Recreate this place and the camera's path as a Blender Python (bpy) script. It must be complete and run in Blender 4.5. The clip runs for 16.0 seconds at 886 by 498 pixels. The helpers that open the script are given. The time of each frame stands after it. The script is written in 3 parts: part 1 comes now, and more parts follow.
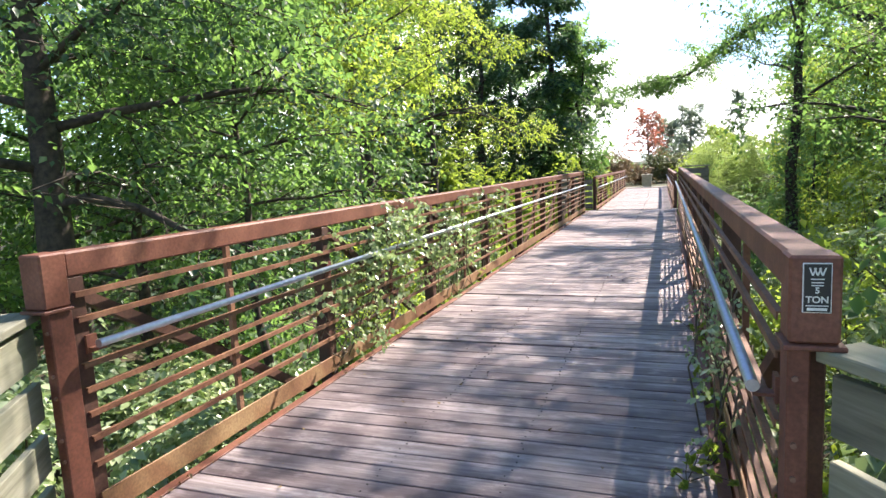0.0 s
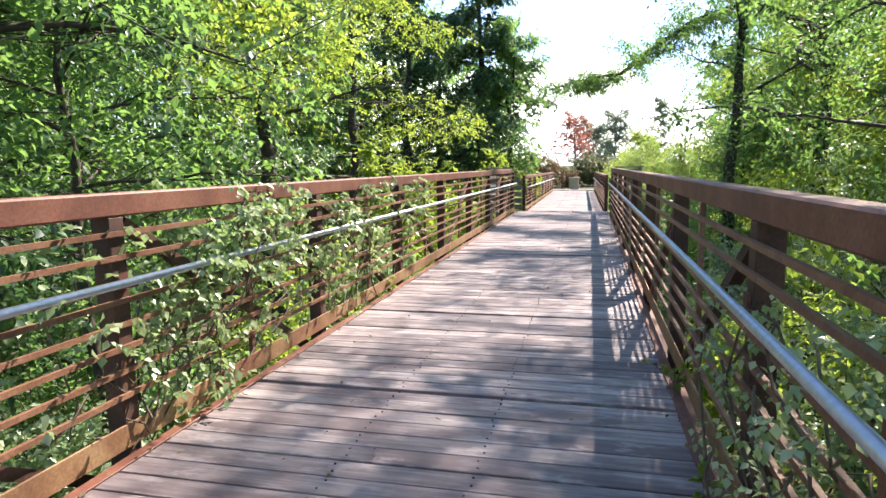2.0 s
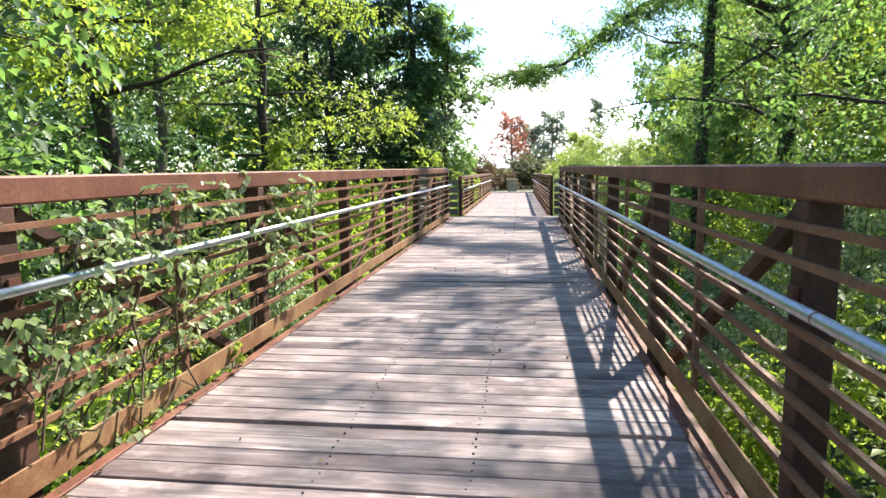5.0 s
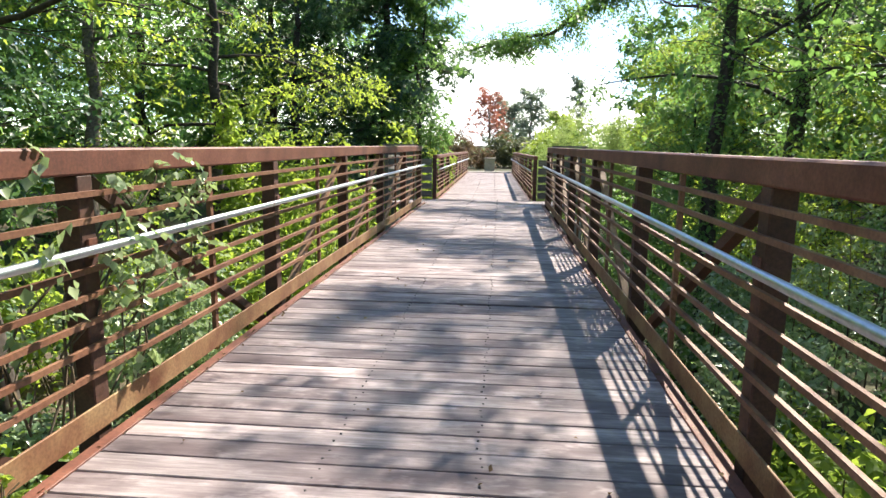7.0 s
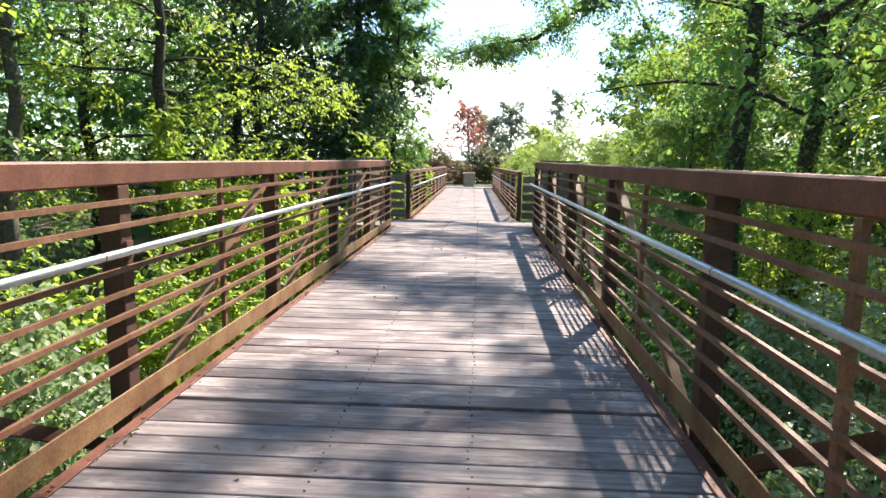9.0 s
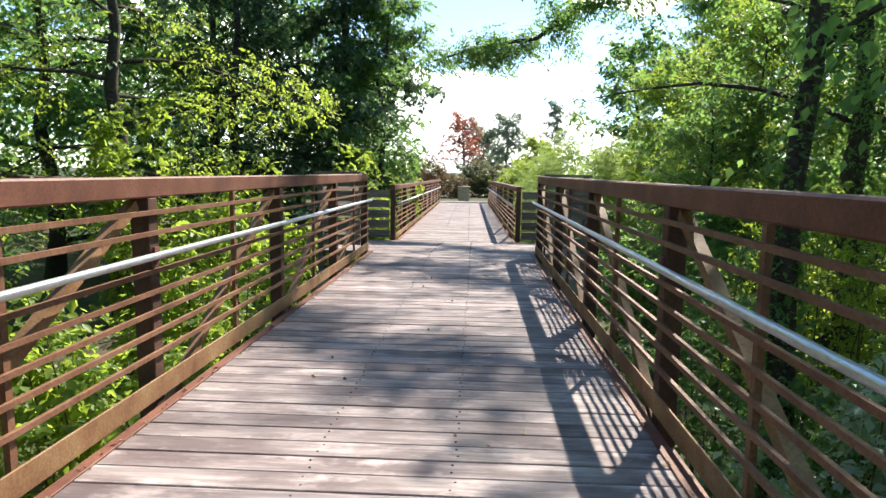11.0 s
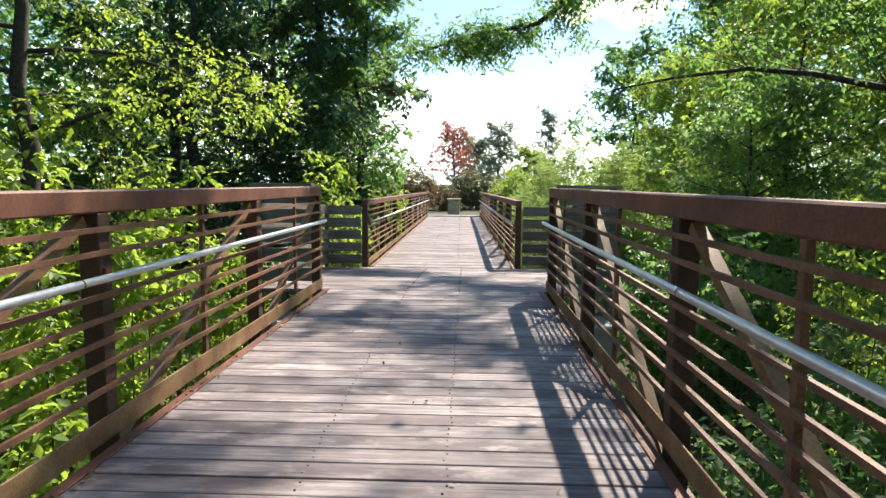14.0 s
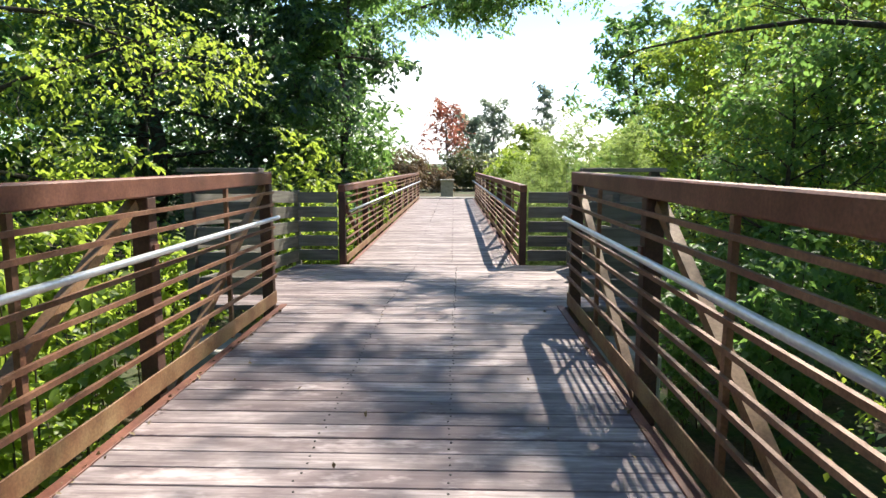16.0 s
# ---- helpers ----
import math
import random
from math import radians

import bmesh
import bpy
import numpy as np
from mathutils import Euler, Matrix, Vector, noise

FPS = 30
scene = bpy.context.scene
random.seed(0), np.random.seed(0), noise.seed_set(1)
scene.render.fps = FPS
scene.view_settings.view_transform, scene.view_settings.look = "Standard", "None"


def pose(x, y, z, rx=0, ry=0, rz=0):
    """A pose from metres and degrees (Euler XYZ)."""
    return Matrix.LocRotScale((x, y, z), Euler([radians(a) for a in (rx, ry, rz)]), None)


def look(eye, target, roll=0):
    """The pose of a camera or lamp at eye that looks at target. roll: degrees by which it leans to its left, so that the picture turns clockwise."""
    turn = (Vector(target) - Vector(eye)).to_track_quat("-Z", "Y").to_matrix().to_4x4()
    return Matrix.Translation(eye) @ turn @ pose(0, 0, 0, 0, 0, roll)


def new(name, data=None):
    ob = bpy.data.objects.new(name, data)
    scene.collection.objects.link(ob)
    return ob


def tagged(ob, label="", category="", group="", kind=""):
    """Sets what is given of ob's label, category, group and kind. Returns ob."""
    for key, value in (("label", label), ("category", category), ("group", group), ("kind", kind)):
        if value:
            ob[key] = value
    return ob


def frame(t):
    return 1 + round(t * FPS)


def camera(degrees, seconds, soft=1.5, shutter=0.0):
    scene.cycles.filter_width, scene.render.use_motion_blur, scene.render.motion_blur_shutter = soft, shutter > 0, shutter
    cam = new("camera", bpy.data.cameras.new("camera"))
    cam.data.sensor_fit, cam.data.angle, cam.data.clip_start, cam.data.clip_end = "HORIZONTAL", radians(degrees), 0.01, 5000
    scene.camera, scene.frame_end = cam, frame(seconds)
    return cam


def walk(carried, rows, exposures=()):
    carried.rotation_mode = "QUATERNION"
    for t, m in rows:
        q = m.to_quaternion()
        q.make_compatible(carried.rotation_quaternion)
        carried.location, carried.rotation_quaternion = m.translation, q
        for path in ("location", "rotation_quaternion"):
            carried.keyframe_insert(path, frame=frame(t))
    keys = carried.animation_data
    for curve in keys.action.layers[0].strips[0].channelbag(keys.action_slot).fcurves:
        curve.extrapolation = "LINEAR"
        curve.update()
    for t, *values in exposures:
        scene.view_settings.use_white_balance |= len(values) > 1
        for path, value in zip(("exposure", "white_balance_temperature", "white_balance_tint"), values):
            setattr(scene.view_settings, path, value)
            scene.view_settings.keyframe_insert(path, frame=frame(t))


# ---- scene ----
cam = camera(71.3, 16.0)
PATH = [
    (0, (1.161, -1.992, 1.664), (0.478, -0.129, 1.41), -2.9),
    (0.5, (1.091, -1.539, 1.61), (0.454, 0.340, 1.356), -1.8),
    (1, (1.033, -1.179, 1.542), (0.467, 0.725, 1.309), -1.5),
    (1.5, (0.907, -0.698, 1.526), (0.414, 1.224, 1.27), -1.6),
    (2, (0.859, -0.232, 1.481), (0.4, 1.697, 1.216), -0.8),
    (2.5, (0.743, 0.245, 1.421), (0.325, 2.185, 1.168), 0.0),
    (3, (0.679, 0.69, 1.416), (0.293, 2.636, 1.161), -0.8),
    (3.5, (0.614, 1.257, 1.426), (0.263, 3.206, 1.148), -1.8),
    (4, (0.599, 1.698, 1.397), (0.291, 3.657, 1.143), -0.3),
    (4.5, (0.584, 2.212, 1.381), (0.315, 4.178, 1.129), -0.7),
    (6.8, (0.521, 4.418, 1.359), (0.328, 6.382, 1.031), 0.5),
    (7, (0.397, 4.682, 1.407), (0.22, 6.646, 1.073), 0.7),
    (7.5, (0.394, 5.179, 1.371), (0.211, 7.14, 1.025), -0.4),
    (8, (0.363, 5.67, 1.398), (0.222, 7.635, 1.051), 0.9),
    (8.5, (0.325, 6.188, 1.423), (0.207, 8.158, 1.098), 1.3),
    (9, (0.355, 6.684, 1.405), (0.243, 8.66, 1.117), 0.8),
    (9.5, (0.378, 7.149, 1.416), (0.28, 9.128, 1.137), 1.2),
    (10, (0.377, 7.669, 1.441), (0.269, 9.65, 1.184), 1.2),
    (12.3, (0.472, 9.873, 1.396), (0.385, 11.857, 1.158), 0.3),
    (12.5, (0.471, 10.039, 1.407), (0.383, 12.024, 1.18), 0.7),
    (13, (0.449, 10.561, 1.438), (0.347, 12.545, 1.209), 0.1),
    (13.5, (0.446, 11.073, 1.435), (0.339, 13.058, 1.211), -0.5),
    (14, (0.428, 11.524, 1.414), (0.353, 13.511, 1.204), 0.4),
    (14.5, (0.456, 12.028, 1.436), (0.36, 14.01, 1.184), -0.8),
    (15, (0.491, 12.535, 1.441), (0.4, 14.511, 1.15), -1.0),
    (15.5, (0.451, 12.967, 1.42), (0.403, 14.946, 1.133), 0.6),
    (16, (0.393, 13.442, 1.456), (0.339, 15.422, 1.18), -0.0),
]
walk(cam, [(t, look(eye, target, roll)) for t, eye, target, roll in PATH], [(t, stops, 6950, tint) for t, stops, tint in ((0, 1.60, 16), (3, 1.57, 14), (4.5, 1.52, 12), (7, 1.38, 11), (9, 1.40, 11), (12.4, 1.06, 8), (14, 1.08, 8), (16, 1.20, 10))])

# ---- world and sun ----
SUN_AZ, SUN_EL = radians(27), radians(46)   # clockwise from +Y, above the horizon
world = bpy.data.worlds.new("sky")
scene.world = world
world.use_nodes = True
sky = world.node_tree.nodes.new("ShaderNodeTexSky")
sky.sky_type, sky.sun_disc = "NISHITA", False
sky.sun_elevation, sky.sun_rotation = SUN_EL, SUN_AZ
sky.air_density, sky.dust_density, sky.ozone_density = 0.8, 0.0, 3.0
world.node_tree.links.new(sky.outputs[0], world.node_tree.nodes["Background"].inputs[0])
world.node_tree.nodes["Background"].inputs[1].default_value = 0.145
sun = new("sun", bpy.data.lights.new("sun", "SUN"))
sun.data.energy, sun.data.angle, sun.data.color = 5.0, radians(0.8), (1.0, 0.95, 0.87)
toward = Vector((math.sin(SUN_AZ) * math.cos(SUN_EL), math.cos(SUN_AZ) * math.cos(SUN_EL), math.sin(SUN_EL)))
sun.matrix_world = look(toward * 50, (0, 0, 0))


# ---- materials ----
def material(name):
    m = bpy.data.materials.new(name)
    m.use_nodes = True
    return m, m.node_tree.nodes, m.node_tree.links, m.node_tree.nodes["Principled BSDF"]


def ramp(nodes, links, source, stops):
    r = nodes.new("ShaderNodeValToRGB")
    while len(r.color_ramp.elements) < len(stops):
        r.color_ramp.elements.new(0.5)
    for e, (p, c) in zip(r.color_ramp.elements, stops):
        e.position, e.color = p, (*c, 1)
    links.new(source, r.inputs[0])
    return r.outputs[0]


def noise_of(nodes, links, scale, detail=4, stretch=(1, 1, 1), rough=0.6):
    tc, mp, n = nodes.new("ShaderNodeTexCoord"), nodes.new("ShaderNodeMapping"), nodes.new("ShaderNodeTexNoise")
    mp.inputs["Scale"].default_value = stretch
    n.inputs["Scale"].default_value, n.inputs["Detail"].default_value, n.inputs["Roughness"].default_value = scale, detail, rough
    links.new(tc.outputs["Object"], mp.inputs[0])
    links.new(mp.outputs[0], n.inputs[0])
    return n.outputs[0], mp


def mixed(nodes, links, fac, a, b, blend="MIX"):
    m = nodes.new("ShaderNodeMix")
    m.data_type, m.blend_type = "RGBA", blend
    for socket, v in ((m.inputs[0], fac), (m.inputs[6], a), (m.inputs[7], b)):
        if isinstance(v, bpy.types.NodeSocket):
            links.new(v, socket)
        elif isinstance(v, tuple):
            socket.default_value = (*v, 1)
        else:
            socket.default_value = v
    return m.outputs[2]


def bump(nodes, links, source, strength, distance, shader):
    b = nodes.new("ShaderNodeBump")
    b.inputs["Strength"].default_value, b.inputs["Distance"].default_value = strength, distance
    links.new(source, b.inputs["Height"])
    links.new(b.outputs[0], shader.inputs["Normal"])


def wood_material(name, stops, stain, stretch, rough=0.75):
    """Weathered timber: long grain, blotches, a tone of its own for every board."""
    m, nodes, links, p = material(name)
    grain, mp = noise_of(nodes, links, 18, 6, stretch, 0.65)
    blot, mp2 = noise_of(nodes, links, 1.6, 4, (1, 1, 1))
    info = nodes.new("ShaderNodeObjectInfo")
    shift = nodes.new("ShaderNodeVectorMath")
    shift.operation = "SCALE"
    shift.inputs[0].default_value = (37, 53, 11)
    links.new(info.outputs["Random"], shift.inputs["Scale"])
    links.new(shift.outputs[0], mp.inputs["Location"])
    links.new(shift.outputs[0], mp2.inputs["Location"])
    col = ramp(nodes, links, grain, [(0.3, stops[0]), (0.55, stops[1]), (0.75, stops[2])])
    spots = ramp(nodes, links, blot, [(0.38, (1, 1, 1)), (0.62, (0, 0, 0))])
    col = mixed(nodes, links, spots, col, mixed(nodes, links, 0.6, col, stain))
    tone = ramp(nodes, links, info.outputs["Random"], [(0.0, (0.66, 0.64, 0.64)), (0.5, (0.98, 0.965, 0.95)), (1.0, (1.2, 1.16, 1.13))])
    col = mixed(nodes, links, 1.0, col, tone, "MULTIPLY")
    links.new(col, p.inputs["Base Color"])
    p.inputs["Roughness"].default_value = rough
    p.inputs["Specular IOR Level"].default_value = 0.35
    bump(nodes, links, grain, 0.5, 0.004, p)
    return m


def deck_material():
    """Grey weathered planks: streaky grain, checks, dark damp stains and bleached wear, a tone for every plank."""
    m, nodes, links, p = material("deck_wood")
    info = nodes.new("ShaderNodeObjectInfo")
    shift = nodes.new("ShaderNodeVectorMath")
    shift.operation = "SCALE"
    shift.inputs[0].default_value = (37, 53, 11)
    links.new(info.outputs["Random"], shift.inputs["Scale"])
    layers = []
    for scale, detail, stretch, rough in ((22, 7, (0.07, 1.3, 1.0), 0.7), (2.4, 5, (0.5, 1.3, 1.0), 0.65), (9, 5, (0.12, 2.6, 1.0), 0.6), (5.5, 4, (0.45, 1.0, 1.0), 0.7)):
        n, mp = noise_of(nodes, links, scale, detail, stretch, rough)
        links.new(shift.outputs[0], mp.inputs["Location"])
        layers.append(n)
    grain, damp, check, worn = layers
    col = ramp(nodes, links, grain, [(0.30, (0.152, 0.116, 0.124)), (0.52, (0.30, 0.254, 0.251)), (0.74, (0.52, 0.452, 0.447))])
    col = mixed(nodes, links, ramp(nodes, links, damp, [(0.41, (0, 0, 0)), (0.60, (0.82, 0.82, 0.82))]), col, (0.112, 0.078, 0.083))
    col = mixed(nodes, links, ramp(nodes, links, worn, [(0.54, (0, 0, 0)), (0.72, (0.6, 0.6, 0.6))]), col, (0.62, 0.54, 0.53))
    col = mixed(nodes, links, ramp(nodes, links, check, [(0.27, (0.85, 0.85, 0.85)), (0.34, (0, 0, 0))]), col, (0.045, 0.034, 0.034))
    tone = ramp(nodes, links, info.outputs["Random"], [(0.0, (0.70, 0.67, 0.68)), (0.5, (1.0, 0.98, 0.97)), (1.0, (1.18, 1.15, 1.13))])
    links.new(mixed(nodes, links, 1.0, col, tone, "MULTIPLY"), p.inputs["Base Color"])
    p.inputs["Roughness"].default_value = 0.7
    p.inputs["Specular IOR Level"].default_value = 0.4
    bump(nodes, links, mixed(nodes, links, 0.5, grain, check), 0.6, 0.004, p)
    return m


def rust_material(name, stops, rough=0.62):
    m, nodes, links, p = material(name)
    fine, _ = noise_of(nodes, links, 60, 5)
    wide, _ = noise_of(nodes, links, 3.0, 5)
    col = ramp(nodes, links, wide, [(0.32, stops[0]), (0.5, stops[1]), (0.7, stops[2])])
    speck = ramp(nodes, links, fine, [(0.35, (0.72, 0.7, 0.7)), (0.65, (1.1, 1.1, 1.1))])
    links.new(mixed(nodes, links, 1.0, col, speck, "MULTIPLY"), p.inputs["Base Color"])
    p.inputs["Roughness"].default_value = rough
    bump(nodes, links, fine, 0.25, 0.002, p)
    return m


def plain_material(name, color, rough=0.6, metal=0.0, vary=0.15, scale=20):
    m, nodes, links, p = material(name)
    n, _ = noise_of(nodes, links, scale, 5)
    lo, hi = tuple(c * (1 - vary) for c in color), tuple(min(1, c * (1 + vary)) for c in color)
    links.new(ramp(nodes, links, n, [(0.3, lo), (0.7, hi)]), p.inputs["Base Color"])
    p.inputs["Roughness"].default_value, p.inputs["Metallic"].default_value = rough, metal
    bump(nodes, links, n, 0.15, 0.002, p)
    return m


def leaf_material(name, dark, mid, light, glow, through_part=0.4, rough=0.45):
    """Leaves: a colour for every leaf, light shining through them, a waxy gloss."""
    m, nodes, links, p = material(name)
    geo = nodes.new("ShaderNodeNewGeometry")
    blot, _ = noise_of(nodes, links, 0.7, 3)
    col = ramp(nodes, links, geo.outputs["Random Per Island"], [(0.0, dark), (0.5, mid), (1.0, light)])
    col = mixed(nodes, links, 1.0, col, ramp(nodes, links, blot, [(0.35, (0.75, 0.8, 0.85)), (0.65, (1.2, 1.15, 0.95))]), "MULTIPLY")
    links.new(col, p.inputs["Base Color"])
    p.inputs["Roughness"].default_value = rough
    p.inputs["Specular IOR Level"].default_value = 0.4
    tr, mix = nodes.new("ShaderNodeBsdfTranslucent"), nodes.new("ShaderNodeMixShader")
    links.new(mixed(nodes, links, 0.6, col, glow), tr.inputs[0])
    mix.inputs[0].default_value = through_part
    links.new(p.outputs[0], mix.inputs[1])
    links.new(tr.outputs[0], mix.inputs[2])
    links.new(mix.outputs[0], nodes["Material Output"].inputs[0])
    return m


M_DECK = deck_material()
M_FENCE = wood_material("fence_wood", [(0.15, 0.15, 0.11), (0.30, 0.30, 0.23), (0.40, 0.40, 0.32)], (0.17, 0.19, 0.12), (0.08, 1.2, 1.2))
M_RUST = rust_material("weathering_steel", [(0.11, 0.036, 0.022), (0.175, 0.06, 0.036), (0.235, 0.094, 0.058)])
M_RUST_LIGHT = rust_material("weathering_steel_rail", [(0.14, 0.055, 0.030), (0.21, 0.094, 0.052), (0.285, 0.15, 0.088)])
# sunlight on the far-half diagonals, put into a paler steel colour
M_RUST_SUNLIT = rust_material("weathering_steel_sunlit", [(0.19, 0.09, 0.042), (0.28, 0.15, 0.075), (0.36, 0.225, 0.13)])
# the same steel with the backlit shade of posts put into its colour
M_RUST_SHADED = rust_material("weathering_steel_shaded", [(0.055, 0.024, 0.017), (0.085, 0.036, 0.024), (0.12, 0.055, 0.036)], 0.7)
M_TOE = rust_material("toe_steel", [(0.17, 0.065, 0.032), (0.27, 0.145, 0.07), (0.37, 0.25, 0.125)], 0.7)
M_FENCE_GREY = wood_material("landing_fence_wood", [(0.10, 0.09, 0.08), (0.23, 0.215, 0.19), (0.33, 0.315, 0.28)], (0.12, 0.12, 0.09), (0.08, 1.2, 1.2))
M_ZINC = plain_material("galvanised_pipe", (0.55, 0.58, 0.62), 0.38, 0.85, 0.12, 30)
M_BOLT = plain_material("bolt_steel", (0.25, 0.14, 0.10), 0.5, 0.3)
M_SCREW = plain_material("screw_steel", (0.03, 0.027, 0.025), 0.6, 0.4)
M_SIGN = plain_material("sign_black", (0.02, 0.02, 0.022), 0.4)
M_SIGN_WHITE = plain_material("sign_white", (0.75, 0.75, 0.72), 0.5)
M_CONCRETE = plain_material("concrete", (0.36, 0.34, 0.31), 0.85, 0, 0.25, 6)
M_BARK = plain_material("bark", (0.055, 0.042, 0.032), 0.9, 0, 0.6, 14)
M_BARK_PALE = plain_material("pale_bark", (0.16, 0.13, 0.11), 0.9, 0, 0.5, 14)
M_STEM = plain_material("stems", (0.10, 0.075, 0.045), 0.85, 0, 0.5, 14)
M_LEAF = leaf_material("leaf_mid", (0.045, 0.11, 0.052), (0.085, 0.19, 0.082), (0.17, 0.27, 0.11), (0.31, 0.54, 0.10), 0.56, 0.48)
M_LEAF_DARK = leaf_material("leaf_dark", (0.026, 0.062, 0.036), (0.05, 0.105, 0.056), (0.09, 0.155, 0.074), (0.13, 0.27, 0.08), 0.34, 0.42)
M_LEAF_BRIGHT = leaf_material("leaf_bright", (0.09, 0.17, 0.042), (0.16, 0.26, 0.056), (0.26, 0.35, 0.08), (0.54, 0.68, 0.08), 0.64, 0.45)
M_LEAF_VINE = leaf_material("leaf_vine", (0.16, 0.24, 0.12), (0.29, 0.38, 0.21), (0.50, 0.56, 0.41), (0.38, 0.54, 0.16), 0.38, 0.26)
M_LEAF_FEATHER = leaf_material("leaf_feather", (0.17, 0.26, 0.08), (0.27, 0.37, 0.12), (0.34, 0.43, 0.16), (0.46, 0.60, 0.18), 0.5, 0.6)
M_STONE = plain_material("tan_stone", (0.50, 0.43, 0.33), 0.85, 0, 0.2, 8)
M_LEAF_RED = leaf_material("leaf_red", (0.30, 0.08, 0.06), (0.46, 0.14, 0.10), (0.30, 0.24, 0.14), (0.60, 0.22, 0.14), 0.5)
# distance haze put into the leaf colour as a pale grey-green
M_LEAF_HAZE = leaf_material("leaf_haze", (0.11, 0.15, 0.11), (0.18, 0.23, 0.17), (0.27, 0.32, 0.24), (0.42, 0.50, 0.36), 0.65, 0.6)
M_LEAF_OLIVE = leaf_material("leaf_olive", (0.06, 0.085, 0.04), (0.11, 0.13, 0.06), (0.19, 0.16, 0.07), (0.2, 0.24, 0.07), 0.3)
M_BRUSH = leaf_material("dry_brush", (0.14, 0.09, 0.055), (0.24, 0.16, 0.10), (0.30, 0.22, 0.14), (0.3, 0.2, 0.1), 0.2, 0.8)
M_LITTER = leaf_material("leaf_litter", (0.10, 0.06, 0.03), (0.20, 0.13, 0.07), (0.32, 0.24, 0.13), (0.2, 0.1, 0.03), 0.15, 0.7)

m, nodes, links, p = material("forest_soil")
wide, _ = noise_of(nodes, links, 0.5, 6)
fine, _ = noise_of(nodes, links, 9, 6)
soil = ramp(nodes, links, fine, [(0.3, (0.045, 0.034, 0.022)), (0.7, (0.13, 0.095, 0.06))])
moss = ramp(nodes, links, fine, [(0.3, (0.025, 0.05, 0.015)), (0.7, (0.06, 0.10, 0.03))])
links.new(mixed(nodes, links, ramp(nodes, links, wide, [(0.42, (0, 0, 0)), (0.58, (1, 1, 1))]), soil, moss), p.inputs["Base Color"])
p.inputs["Roughness"].default_value = 0.95
bump(nodes, links, fine, 0.6, 0.05, p)
M_SOIL = m

m, nodes, links, p = material("cloud")
p.inputs["Base Color"].default_value = (0.9, 0.9, 0.92, 1)
p.inputs["Emission Color"].default_value = (1, 1, 1, 1)
p.inputs["Emission Strength"].default_value = 0.7
p.inputs["Roughness"].default_value = 1.0
M_CLOUD = m


# ---- mesh helpers ----
def box(bm, x0, x1, y0, y1, z0, z1, bevel=0.0):
    v = [bm.verts.new((x, y, z)) for x in (x0, x1) for y in (y0, y1) for z in (z0, z1)]
    faces = [bm.faces.new([v[i] for i in f]) for f in ((0, 1, 3, 2), (4, 6, 7, 5), (0, 4, 5, 1), (2, 3, 7, 6), (0, 2, 6, 4), (1, 5, 7, 3))]
    if bevel:
        bmesh.ops.bevel(bm, geom=list({e for f in faces for e in f.edges}), offset=bevel, segments=1, affect="EDGES")
    return bm


def tube(bm, points, radii, sides=8, caps=True):
    """A round bar through points, tapering from radius to radius."""
    pts, rings = [Vector(q) for q in points], []
    for i, q in enumerate(pts):
        d = (pts[min(i + 1, len(pts) - 1)] - pts[max(i - 1, 0)]).normalized()
        a = d.orthogonal().normalized() if i == 0 else (a - d * a.dot(d)).normalized()
        b = d.cross(a)
        r = radii[i] if isinstance(radii, (list, tuple)) else radii
        rings.append([bm.verts.new(q + (a * math.cos(k * math.tau / sides) + b * math.sin(k * math.tau / sides)) * r) for k in range(sides)])
    for r0, r1 in zip(rings, rings[1:]):
        for k in range(sides):
            f = bm.faces.new((r0[k], r0[(k + 1) % sides], r1[(k + 1) % sides], r1[k]))
            f.smooth = True
    if caps:
        bm.faces.new(rings[0][::-1])
        bm.faces.new(rings[-1])
    return bm


def beam(bm, a, b, w, h, up=(0, 0, 1)):
    """A square bar from a to b."""
    a, b = Vector(a), Vector(b)
    d = (b - a).normalized()
    s = d.cross(Vector(up)).normalized() * w / 2
    u = s.cross(d).normalized() * h / 2
    v = [bm.verts.new(q + i * s + j * u) for q in (a, b) for i, j in ((-1, -1), (1, -1), (1, 1), (-1, 1))]
    for f in ((0, 3, 2, 1), (4, 5, 6, 7), (0, 1, 5, 4), (1, 2, 6, 5), (2, 3, 7, 6), (3, 0, 4, 7)):
        bm.faces.new([v[i] for i in f])
    return bm


def mesh_of(name, bm, mat):
    bmesh.ops.recalc_face_normals(bm, faces=bm.faces)
    me = bpy.data.meshes.new(name)
    bm.to_mesh(me)
    bm.free()
    me.materials.append(mat)
    return me


def part(name, bm, mat, parent=None, label=""):
    ob = new(name, bm if isinstance(bm, bpy.types.Mesh) else mesh_of(name, bm, mat))
    ob.parent = parent
    return tagged(ob, label)


def thing(name, m, label, category, group="", kind=""):
    ob = new(name)
    ob.matrix_world = m
    return tagged(ob, label, category, group, kind)


